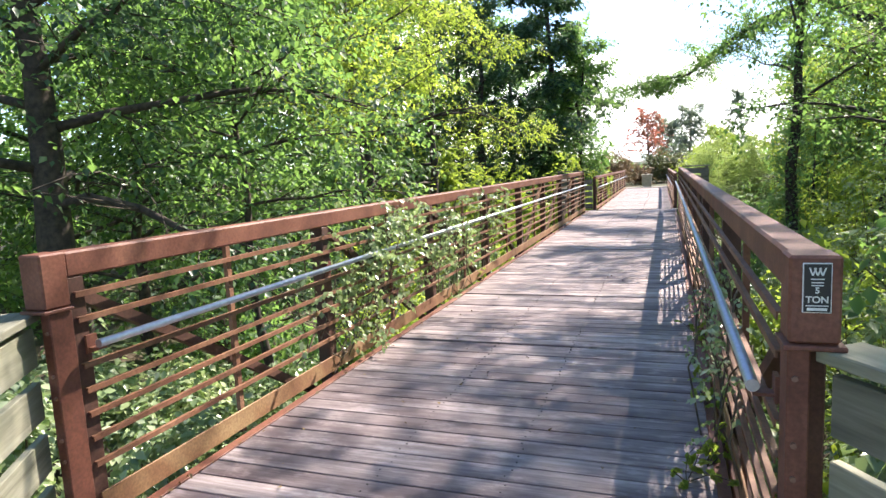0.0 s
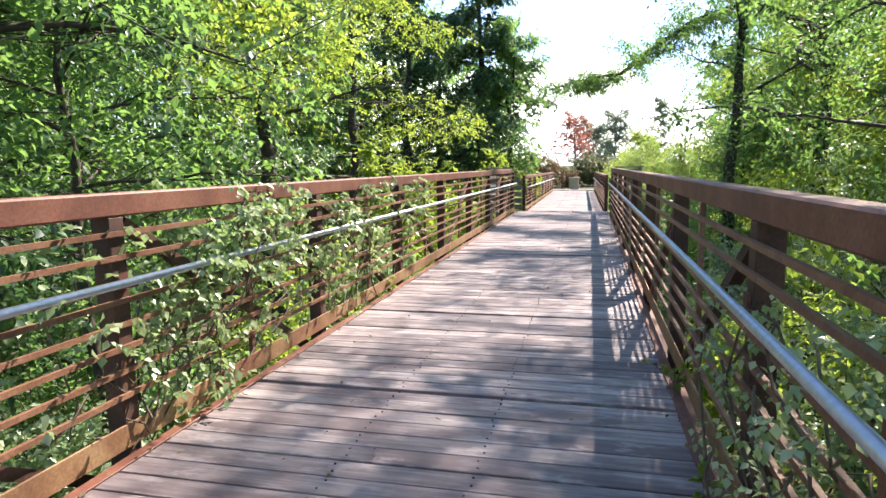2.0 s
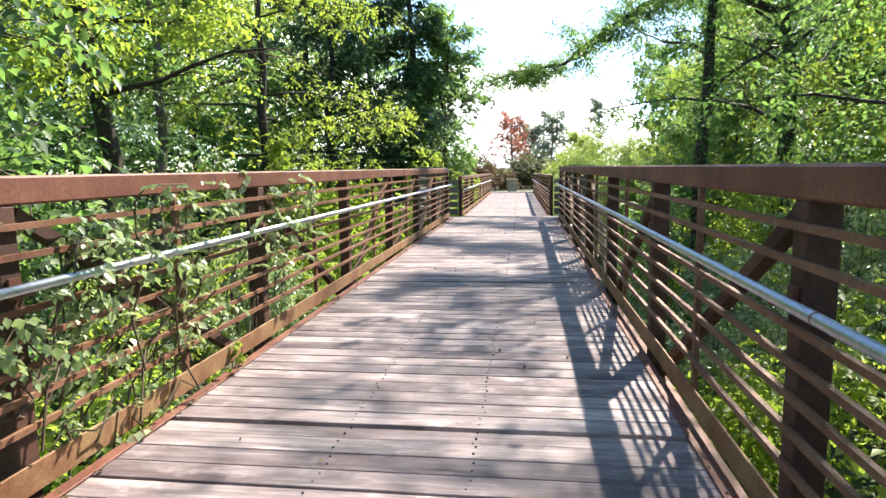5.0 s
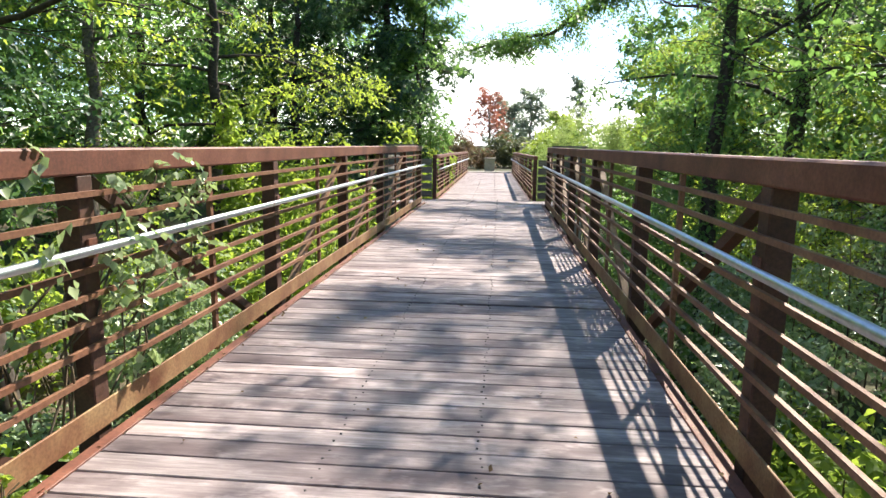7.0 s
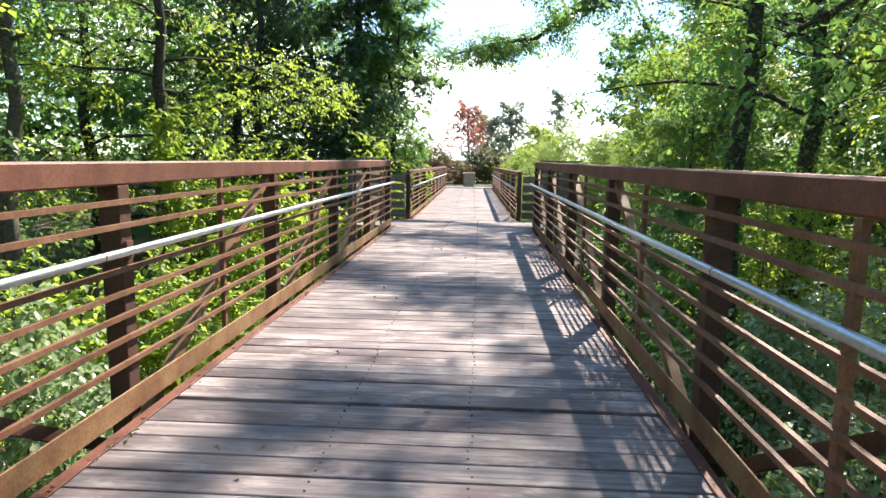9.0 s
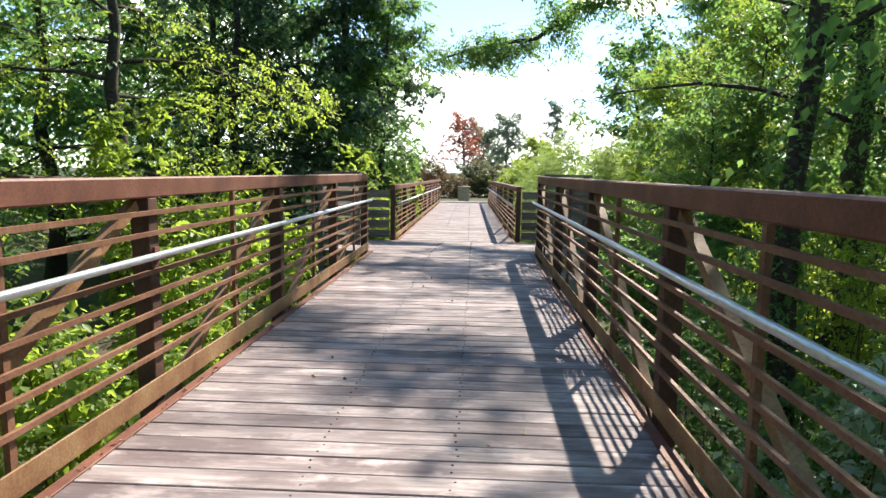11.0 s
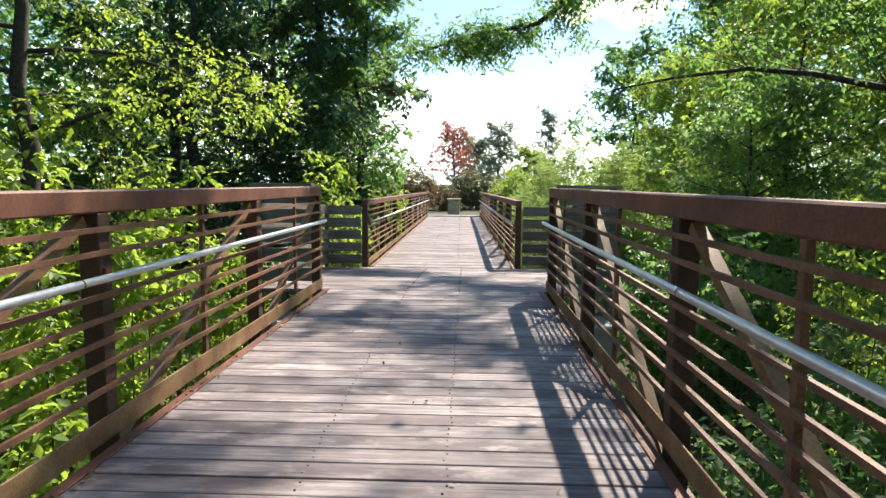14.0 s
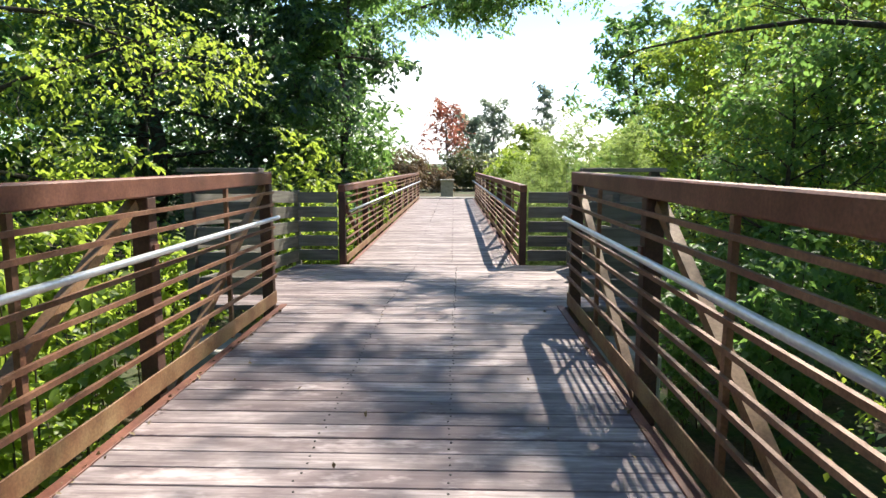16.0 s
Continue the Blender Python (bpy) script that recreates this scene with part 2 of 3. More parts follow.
def leaf_mesh(name, centres, size, mat, rng, droop=0.3, shape=0.66):
    """Folded pointed leaves, one at each centre."""
    n = len(centres)
    s = size * rng.uniform(0.6, 1.35, n)
    if centres.shape[1] == 5:
        yaw, pitch, centres = centres[:, 3], centres[:, 4] - droop * 0.6, centres[:, :3]
    else:
        yaw, pitch = rng.uniform(0, math.tau, n), -droop + rng.normal(0, 0.5, n)
    d = np.stack([np.cos(yaw) * np.cos(pitch), np.sin(yaw) * np.cos(pitch), np.sin(pitch)], 1)
    side = np.stack([-np.sin(yaw), np.cos(yaw), np.zeros(n)], 1)
    up = np.cross(d, side)
    roll = rng.normal(0, 0.4, n)[:, None]
    side, up = side * np.cos(roll) + up * np.sin(roll), up * np.cos(roll) - side * np.sin(roll)
    s = s[:, None]
    base, tip = centres - d * s * 0.5, centres + d * s * 0.5 - up * s * 0.08
    w, lift = s * shape * 0.5, s * 0.10
    mid = centres - d * s * 0.08
    co = np.stack([base, mid + side * w + up * lift, tip, mid - side * w + up * lift], 1).reshape(-1, 3)
    me = bpy.data.meshes.new(name)
    me.vertices.add(4 * n)
    me.vertices.foreach_set("co", co.astype(np.float32).ravel())
    i = np.arange(n)[:, None] * 4
    loops = (i + np.array([[0, 1, 2, 0, 2, 3]])).ravel()
    me.loops.add(6 * n)
    me.loops.foreach_set("vertex_index", loops.astype(np.int32))
    me.polygons.add(2 * n)
    me.polygons.foreach_set("loop_start", np.arange(0, 6 * n, 3, dtype=np.int32))
    me.polygons.foreach_set("loop_total", np.full(2 * n, 3, dtype=np.int32))
    me.update(calc_edges=True)
    me.materials.append(mat)
    return me


# ---- plan ----
HALF, L1, LAND, L2 = 1.478, 19.65, 24.0, 22.8      # half the clear width, first span, landing's far edge, second span's length
LAND_Z, RISE2 = -0.285, -0.006                      # the landing's far level and the second span's slope
CHORD, PANELS, PITCH = 1.37, 8, 0.1712
RAILS = (1.176, 1.053, 0.825, 0.702, 0.580, 0.457, 0.325)
START = 0.10                                         # where the first span's steelwork begins


def ground_height(x, y):
    """The ravine under the bridge, its banks and the woods around."""
    def ease(t):
        t = min(1.0, max(0.0, t))
        return t * t * (3 - 2 * t)
    bank = 1 - ease((y + 0.3) / 5.5) + ease((y - 33) / 13)
    z = (-0.25 if y < 20 else -0.62) * bank - 2.7 * (1 - min(1.0, bank))
    z += 0.9 * ease((abs(x) - 9) / 18) * (1 - min(1, bank))
    rough = noise.fractal((x * 0.22, y * 0.22, 3.1), 1.0, 2.0, 4) * 0.35
    near = min(1.0, max(0.0, (abs(x) - 1.5) / 2.0)) if y < 1 or y > 43 else 1.0
    return z + rough * near * (1.0 if abs(x) + abs(y) < 200 else 0.2)


# ---- ground ----
def ground_sheet():
    def steps(lo, hi, fine, grow=1.35):
        out, d, v = [], fine, hi
        while v < 2500:
            d *= grow
            v += d
            out.append(v)
        low, d, v = [], fine, lo
        while v > -2500:
            d *= grow
            v -= d
            low.append(v)
        return low[::-1] + list(np.arange(lo, hi + 1e-6, fine)) + out
    xs, ys = steps(-24, 24, 0.6), steps(-8, 60, 0.6)
    verts = [(x, y, ground_height(x, y)) for x in xs for y in ys]
    n = len(ys)
    faces = [(i * n + j, (i + 1) * n + j, (i + 1) * n + j + 1, i * n + j + 1) for i in range(len(xs) - 1) for j in range(n - 1)]
    me = bpy.data.meshes.new("ground")
    me.from_pydata(verts, [], faces)
    me.polygons.foreach_set("use_smooth", [True] * len(faces))
    me.materials.append(M_SOIL)
    return tagged(new("ground", me), "dark leaf-strewn forest soil sloping into a ravine", "ground", kind="structure")


ground_sheet()


# ---- clouds ----
def cloud(az, el, wide, tall, seed):
    """A heap of white puffs far off. az, el: degrees from +Y and over the horizon."""
    rng, dist = random.Random(seed), 1500
    c = Vector((math.sin(radians(az)), math.cos(radians(az)), math.tan(radians(el)))) * dist
    bm = bmesh.new()
    for _ in range(26):
        r = dist * radians(tall) * rng.uniform(0.25, 0.6)
        m = Matrix.Translation((rng.gauss(0, 0.42) * dist * radians(wide), rng.uniform(-60, 60), rng.gauss(0, 0.3) * dist * radians(tall)))
        bmesh.ops.create_icosphere(bm, subdivisions=3, radius=r, matrix=m @ Matrix.Diagonal((1.7, 1, 0.8, 1)))
    for v in bm.verts:
        v.co += v.normal * noise.fractal(v.co * 0.012, 1.0, 2.0, 4) * 26
    for f in bm.faces:
        f.smooth = True
    ob = new("cloud", mesh_of("cloud", bm, M_CLOUD))
    ob.location = c
    ob.rotation_euler.z = -radians(az)
    tagged(ob, "bright white heaped summer cloud low in the sky", "cloud", "clouds", "structure")


for k, (az, el, wide, tall) in enumerate([(0, 4.5, 6, 5), (9, 2.5, 7, 3), (-14, 4, 9, 6), (12.5, 15.5, 4.0, 2.2), (27, 5, 7, 4), (-26, 10, 8, 5)]):
    cloud(az, el, wide, tall, 300 + k)


# ---- bridge ----
def angle_bar(y0, y1, x, z, side, leg=0.027, t=0.006, flat=0.022):
    """An L-shaped rail: a standing leg on the walking side and a flat leg behind it."""
    bm = bmesh.new()
    a, b = sorted((x, x + side * t))
    box(bm, a, b, y0, y1, z - leg, z)
    a, b = sorted((x + side * t, x + side * flat))
    box(bm, a, b, y0, y1, z - t, z)
    return bm


def truss_side(name, m, length, side, label, portal):
    """One side of a span: chords, posts, diagonals, rails, handrail and toe board. side: +1 for +X."""
    top = thing(name, m, label, "bridge railing", "steel truss railings")
    x_in, x_out = side * (HALF + 0.020), side * (HALF + 0.140)
    a, b = sorted((x_in, x_out))
    panel = length / PANELS
    y_s = START if portal else 0.0
    part("top_chord", box(bmesh.new(), a, b, y_s, length, CHORD - 0.122, CHORD, 0.010), M_RUST, top)
    part("bottom_chord", box(bmesh.new(), a, b, y_s, length, -0.32, -0.17, 0.008), M_RUST, top)
    for i in range(PANELS + 1):
        y = i * panel
        w = 0.055
        y0, y1 = (y_s, y_s + 0.09) if i == 0 else (length - 0.09, length) if i == PANELS else (y - w, y + w)
        # posts carry the shade of their backlit near faces as colour
        part("post", box(bmesh.new(), a + 0.004, b - 0.004, y0, y1, -0.17, CHORD - 0.122, 0.006), M_RUST_SHADED, top)
    for i in range(PANELS):
        y = (i + 0.5) * panel
        xb = side * (HALF + 0.023)
        p0, p1 = sorted((xb, xb + side * 0.03))
        bm = box(bmesh.new(), p0, p1, y - 0.003, y + 0.003, 0.0, CHORD - 0.124)
        q0, q1 = sorted((xb + side * 0.0, xb + side * 0.005))
        box(bm, q0, q1, y + 0.003, y + 0.036, 0.0, CHORD - 0.124)
        part("baluster", bm, M_RUST_LIGHT, top)
        lo, hi = (y + panel / 2 - 0.1, y - panel / 2 + 0.1) if i < PANELS / 2 else (y - panel / 2 + 0.1, y + panel / 2 - 0.1)
        xm = (x_in + x_out) / 2 + side * 0.012
        # diagonals: sunlit tan in the far half, shade in the near, both as colour
        part("diagonal", beam(bmesh.new(), (xm, lo, -0.16), (xm, hi, CHORD - 0.16), 0.06, 0.062, (1, 0, 0)), M_RUST_SUNLIT if i >= PANELS / 2 else M_RUST_SHADED, top)
    for z in RAILS:
        part("rail", angle_bar(y_s + 0.02, length - 0.02, side * HALF, z, side), M_RUST_LIGHT, top)
    bm = box(bmesh.new(), *sorted((side * (HALF + 0.006), side * (HALF + 0.019))), y_s + 0.03, length - 0.03, 0.030, 0.160, 0.003)
    part("toe_board", bm, M_TOE, top, "ochre-stained steel toe board")
    xh = side * (HALF - 0.058)
    part("handrail", tube(bmesh.new(), [(xh, y_s + 0.06, 0.918), (xh, length - 0.10, 0.918)], 0.0215, 14), M_ZINC, top, "dull galvanised steel pipe handrail")
    for i in range(3):
        y = length * (i + 1) / 4 - 0.35
        part("sleeve", tube(bmesh.new(), [(xh, y, 0.918), (xh, y + 0.012, 0.918)], 0.0228, 14), M_BOLT, top, "thin dark joint of the pipe handrail")
    for i in range(PANELS + 1):
        y = min(max(i * panel, y_s + 0.08), length - 0.10)
        bm = box(bmesh.new(), *sorted((xh, side * (HALF + 0.015))), y - 0.025, y + 0.025, 0.886, 0.896)
        box(bm, *sorted((side * (HALF + 0.006), side * (HALF + 0.020))), y - 0.03, y + 0.03, 0.865, 0.955)
        part("bracket", bm, M_RUST, top)
    part("deck_edge_angle", box(bmesh.new(), *sorted((side * (HALF - 0.088), side * (HALF - 0.022))), y_s, length, 0.0, 0.012, 0.003), M_RUST, top)
    if portal:
        c, d = sorted((x_in - side * 0.012, x_in + side * 0.122))
        part("end_box", box(bmesh.new(), c, d, y_s - 0.135, y_s - 0.001, 1.118, CHORD + 0.004, 0.008), M_RUST, top)
        part("flange", box(bmesh.new(), c - 0.014, d + 0.014, y_s - 0.15, y_s, 1.101, 1.116, 0.003), M_RUST, top)
        e, f = sorted((x_in - side * 0.010, x_in + side * 0.050))
        leg = part("end_leg", box(bmesh.new(), e, f, y_s - 0.12, y_s - 0.001, -0.30, 1.100, 0.005), M_RUST, top)
        for k in range(7):
            z = 1.01 - 0.155 * k - (0.05 if k % 2 else 0)
            part("bolt", tube(bmesh.new(), [((e + f) / 2 - side * 0.01, y_s - 0.130, z), ((e + f) / 2 - side * 0.01, y_s - 0.119, z)], 0.009, 6), M_BOLT, leg)
    return top


m_one = pose(0, 0, 0)
m_two = pose(-0.08, LAND, LAND_Z, math.degrees(math.atan(RISE2)), 0, 0.55)
truss_side("truss_railing", m_one, L1, -1, "rust-brown weathering steel truss railing overgrown with vines", True)
right_one = truss_side("truss_railing", m_one, L1, 1, "rust-brown weathering steel truss railing with galvanised handrail", True)
truss_side("truss_railing", m_two, L2, -1, "rust-brown steel truss railing of the far span", False)
truss_side("truss_railing", m_two, L2, 1, "rust-brown steel truss railing of the far span", False)


def load_sign():
    """The small black load plate on the end box."""
    x0, y = HALF + 0.030, START - 0.140
    top = thing("load_sign", pose(x0 + 0.047, y, 1.283), "small black load limit plate with white lettering", "sign")
    part("plate", box(bmesh.new(), -0.036, 0.036, -0.004, 0.004, -0.071, 0.071, 0.001), M_SIGN_WHITE, top)
    part("face", box(bmesh.new(), -0.0335, 0.0335, -0.0052, -0.004, -0.0685, 0.0685), M_SIGN, top)
    for z, w, h in ((0.026, 0.034, 0.003), (0.016, 0.030, 0.003), (0.008, 0.030, 0.003), (-0.050, 0.056, 0.003), (-0.060, 0.050, 0.008)):
        part("line", box(bmesh.new(), -w / 2, w / 2, -0.0062, -0.0052, z - h / 2, z + h / 2), M_SIGN_WHITE, top)
    bm = bmesh.new()
    for x in (-0.016, -0.004, 0.008):
        beam(bm, (x - 0.004, -0.0058, 0.058), (x + 0.004, -0.0058, 0.036), 0.004, 0.001, (0, 1, 0))
        beam(bm, (x + 0.004, -0.0058, 0.036), (x + 0.012, -0.0058, 0.058), 0.004, 0.001, (0, 1, 0))
    part("emblem", bm, M_SIGN_WHITE, top)
    for words, size, z in (("5", 0.024, -0.014), ("TON", 0.026, -0.041)):
        cu = bpy.data.curves.new("writing", "FONT")
        cu.body, cu.size, cu.align_x, cu.extrude, cu.offset = words, size, "CENTER", 0.0004, 0.0006
        ob = new("writing", cu)
        ob.parent, ob.matrix_basis = top, pose(0, -0.0062, z, 90)
        cu.materials.append(M_SIGN_WHITE)


load_sign()


# ---- wooden fences of the landings ----
def wood_fence(a, b, z0, z1, boards, label, cap=True, mat=None, board_h=0.185, gap=0.075, post_at=(0.0, 1.0)):
    """Horizontal boards on posts, from a to b."""
    a, b = Vector((*a, z0)), Vector((*b, z1))
    d = b - a
    length, yaw = math.hypot(d.x, d.y), math.degrees(math.atan2(d.y, d.x))
    pitch = -math.degrees(math.atan2(d.z, length))
    top = thing("wooden_fence", pose(*a, 0, pitch, yaw), label, "fence", "landing fences")
    full = boards * (board_h + gap)
    for i in range(boards):
        z = 0.06 + i * (board_h + gap)
        part("board", box(bmesh.new(), 0.0, length, -0.019, 0.019, z, z + board_h, 0.004), mat or M_FENCE, top)
    for f in post_at:
        x = 0.06 + f * (length - 0.12)
        part("post", box(bmesh.new(), x - 0.045, x + 0.045, 0.0195, 0.108, -2.6, full + 0.02, 0.006), mat or M_FENCE, top)
    if cap:
        part("cap", box(bmesh.new(), -0.03, length + 0.03, -0.05, 0.12, full + 0.0205, full + 0.06, 0.005), mat or M_FENCE, top)
    return top


WEATHERED = "weathered grey-green horizontal board fence with plank cap"
turned = Vector((0.545, -0.84))
for sx in (-1.655, 1.615):
    e = (sx + turned.x * 3.6, turned.y * 3.6 + START)
    if sx < 0:
        wood_fence(e, (sx, START - 0.10), -0.02, 0.0, 4, WEATHERED, post_at=(0, 0.55))
    else:
        wood_fence((sx, START - 0.10), e, 0.0, -0.02, 4, WEATHERED, post_at=(0.45, 1))
WIDE = 2.42
for s in (-1, 1):
    wood_fence((s * (HALF + 0.17), L1 + 0.08), (s * WIDE, L1 + 0.08), 0.03, 0.03, 5, "weathered grey landing fence beside the steel end post", mat=M_FENCE_GREY, post_at=(1,), gap=0.078)
    wood_fence((s * WIDE, L1 + 0.16), (s * WIDE, LAND - 0.02), -0.01, LAND_Z, 5, WEATHERED, cap=False, mat=M_FENCE_GREY, gap=0.065, post_at=(0.34, 0.67))
    wood_fence((s * WIDE - 0.08, LAND + 0.06), (s * (HALF + 0.17) - 0.08, LAND + 0.06), LAND_Z, LAND_Z, 5, WEATHERED, cap=False, mat=M_FENCE_GREY, gap=0.065, post_at=(0,))


# ---- plants ----
def clear_of_bridge(pts):
    """Which of the places lie outside the room over the decks."""
    pts = np.asarray(pts)
    x, y, z = np.abs(pts[:, 0]), pts[:, 1], pts[:, 2]
    wide = np.where((y > L1 - 0.2) & (y < LAND + 0.3), 2.62, np.where(y < 0, 1.8 - 0.65 * np.minimum(y, 0), 1.76))
    return ~((x < wide) & (y > -9) & (y < LAND + L2 + 5) & (z > -0.4) & (z < 4.6))


def rng_of(seed):
    return np.random.default_rng(seed)


def spray(rng, centres, per, spread, flat=0.55, row=7):
    """Leaves in rows along short twigs about the twig tips: place, heading and pitch of each."""
    c = np.repeat(np.asarray(centres), max(1, round(per / row)), axis=0)
    n = len(c)
    off = rng.normal(0, 1, c.shape) * spread * rng.uniform(0.4, 1.0, (n, 1))
    off[:, 2] *= flat
    head, tilt, length = rng.uniform(0, math.tau, n), rng.normal(-0.22, 0.35, n), spread * rng.uniform(0.8, 2.0, n)
    d = np.stack([np.cos(head) * np.cos(tilt), np.sin(head) * np.cos(tilt), np.sin(tilt)], 1)
    rows = []
    for k in range(row):
        f = (k + 0.6) / row
        turn = 0.0 if k == row - 1 else (0.95 if k % 2 else -0.95)
        at = c + off + d * (length * f)[:, None]
        at[:, 2] -= 0.22 * length * f * f
        at[:, 0] += np.cos(head + 1.6 * np.sign(turn)) * 0.12 * length * abs(turn)
        at[:, 1] += np.sin(head + 1.6 * np.sign(turn)) * 0.12 * length * abs(turn)
        rows.append(np.column_stack([at, head + turn + rng.normal(0, 0.25, n), tilt - 0.25 * f + rng.normal(0, 0.2, n)]))
    return np.concatenate(rows)


def limb_path(rng, start, heading, rise, length, bend=0.25, steps=5):
    pts, q, h, r = [np.array(start, float)], np.array(start, float), heading, rise
    for _ in range(steps):
        q = q + np.array([math.cos(h) * math.cos(r), math.sin(h) * math.cos(r), math.sin(r)]) * length / steps
        pts.append(q.copy())
        h += rng.normal(0, bend)
        r += rng.normal(-0.05, bend * 0.6)
    return pts


def tree(x, y, height, spread, crown_from, trunk_r, leaves, leaf, mat, seed, label, lean=(0, 0), bark=None, limbs=18, tuft=0.36, droop=0.30, flat=0.8, fall=0.0, top_taper=0.35, ivy=0):
    """A tapered trunk with limbs and twigs and a crown of leaves about the twig tips."""
    rng = rng_of(seed)
    z0 = ground_height(x, y) - 0.1
    top = thing("tree", pose(x, y, z0), label, "tree", "woodland trees")
    base = np.array([x, y, z0])
    bm, tips = bmesh.new(), []
    spine, q = [], np.zeros(3)
    n = 9
    wob = rng.normal(0, 0.10, (n + 1, 2)) * height / 12
    for i in range(n + 1):
        f = i / n
        spine.append(np.array([lean[0] * f + wob[i, 0] * (i > 0), lean[1] * f + wob[i, 1] * (i > 0), height * f * 0.93]))
    tube(bm, spine, [trunk_r * (1.35 if i == 0 else (1 - 0.9 * i / n)) for i in range(n + 1)], 9)
    for i in range(limbs):
        f = crown_from / height + (1 - crown_from / height) * (i + rng.uniform(0, 0.9)) / limbs
        k = min(n - 1, int(f * n))
        start = spine[k] + (spine[k + 1] - spine[k]) * (f * n - k)
        g = (f - crown_from / height) / max(1e-3, 1 - crown_from / height)
        reach = spread * (0.75 + 0.35 * math.sin(math.pi * min(1, g + 0.25))) * (1 - top_taper * g) * rng.uniform(0.75, 1.15)
        head = i * 2.4 + rng.uniform(-0.5, 0.5)
        pts = limb_path(rng, start, head, 0.15 + 0.6 * g - fall, reach, 0.22)
        if not clear_of_bridge(np.array(pts) + base).all():
            continue
        r0 = trunk_r * (1 - 0.85 * f) * 0.32 + 0.010
        tube(bm, pts, [r0 * (1 - 0.8 * j / 5) for j in range(6)], 5)
        for j in range(1, 6):
            tips.append(pts[j])
            for _ in range(3):
                sub = limb_path(rng, pts[j], head + rng.uniform(-1.4, 1.4), rng.uniform(-0.5, 0.6) - fall, reach * rng.uniform(0.22, 0.55), 0.3, 3)
                if clear_of_bridge(np.array(sub) + base).all():
                    tube(bm, sub, [0.010, 0.008, 0.006, 0.004], 3, False)
                    tips += [sub[2], sub[3]]
    part("trunk", bm, bark or M_BARK, top)
    if ivy:
        f = rng.uniform(0.02, 0.75, ivy)
        k = np.minimum((f * n).astype(int), n - 1)
        sp = np.array(spine)
        on = sp[k] + (sp[k + 1] - sp[k]) * (f * n - k)[:, None]
        a, r = rng.uniform(0, math.tau, ivy), trunk_r * (1 - 0.6 * f) + np.abs(rng.normal(0, 0.16, ivy)) * (0.6 + 0.4 * np.sin(f * 40))
        on[:, 0] += np.cos(a) * r
        on[:, 1] += np.sin(a) * r
        on = on[clear_of_bridge(on + base)]
        part("ivy", leaf_mesh("ivy", on, 0.10, M_LEAF, rng, 0.5), None, top, "leafy green ivy on the trunk")
    if abs(x) < 11 and y < 33:
        leaf, leaves = leaf * 0.82, int(leaves * 0.86)
    boughs = tips if limbs > 28 or y > 50 else [q for q in tips if noise.noise((Vector(q) + Vector(base)) * 0.5) > -0.2] or tips
    places = spray(rng, boughs, max(1, leaves // len(boughs)), tuft * 0.85, flat)
    places = places[clear_of_bridge(places[:, :3] + base)]
    part("crown", leaf_mesh("crown", places, leaf, mat, rng, droop), None, top)
    return top


def bush(x, y, rx, ry, h, leaves, leaf, mat, seed, label, z=None, tuft=0.22, droop=0.2, name="bush", flat=0.6, shape=0.66):
    """Many stems from the ground and leaves about their upper parts."""
    rng = rng_of(seed)
    z0 = ground_height(x, y) - 0.05 if z is None else z
    top = thing(name, pose(x, y, z0), label, name.replace("_", " "), "undergrowth")
    bm, tips = bmesh.new(), []
    for i in range(max(14, int(rx * ry * 7))):
        a, r = rng.uniform(0, math.tau), math.sqrt(rng.uniform(0, 1))
        px, py = math.cos(a) * r * rx, math.sin(a) * r * ry
        hh = h * (1 - 0.55 * r * r) * rng.uniform(0.6, 1.12)
        pts = [(px * 0.7, py * 0.7, 0.0), (px * 0.85 + rng.normal(0, 0.06), py * 0.85 + rng.normal(0, 0.06), hh * 0.5), (px + rng.normal(0, 0.1), py + rng.normal(0, 0.1), hh)]
        tube(bm, pts, [0.014, 0.010, 0.004], 4, False)
        for f in (0.35, 0.55, 0.7, 0.82, 0.92, 1.0):
            k = 0 if f < 0.5 else 1
            u = (f - 0.5 * k) * 2
            tips.append([pts[k][c] * (1 - u) + pts[k + 1][c] * u for c in range(3)])
    part("stem", bm, M_STEM, top)
    places = spray(rng, tips, max(1, leaves // len(tips)), tuft, flat)
    places = places[clear_of_bridge(places[:, :3] + np.array([x, y, z0]))]
    part("foliage", leaf_mesh("foliage", places, leaf, mat, rng, droop, shape), None, top)
    return top


FOREST = "leafy green broadleaf tree in dense woodland"

# trees beside the first span, on the -X side
tree(-5.3, 3.0, 9.5, 3.4, 3.4, 0.27, 22000, 0.105, M_LEAF_DARK, 1, "broadleaf tree with thick dark trunk beside the bridge", limbs=20)
tree(-4.3, 5.1, 8.5, 2.2, 4.4, 0.09, 11000, 0.11, M_LEAF, 2, "slender dark-stemmed young tree in the woodland")
tree(-4.9, 10.6, 10.5, 2.6, 5.6, 0.22, 18000, 0.11, M_LEAF_BRIGHT, 3, "sunlit yellow-green tree with vine-wrapped dark trunk", lean=(-0.8, 0.3), ivy=500)
tree(-7.6, 6.4, 8.5, 3.8, 1.2, 0.14, 24000, 0.12, M_LEAF, 4, FOREST, limbs=20)
tree(-10.0, 11.0, 10.5, 3.7, 1.2, 0.18, 24000, 0.13, M_LEAF_DARK, 5, FOREST, limbs=20)
tree(-13.5, 20.5, 14, 4.0, 1.4, 0.18, 18000, 0.15, M_LEAF, 6, FOREST)
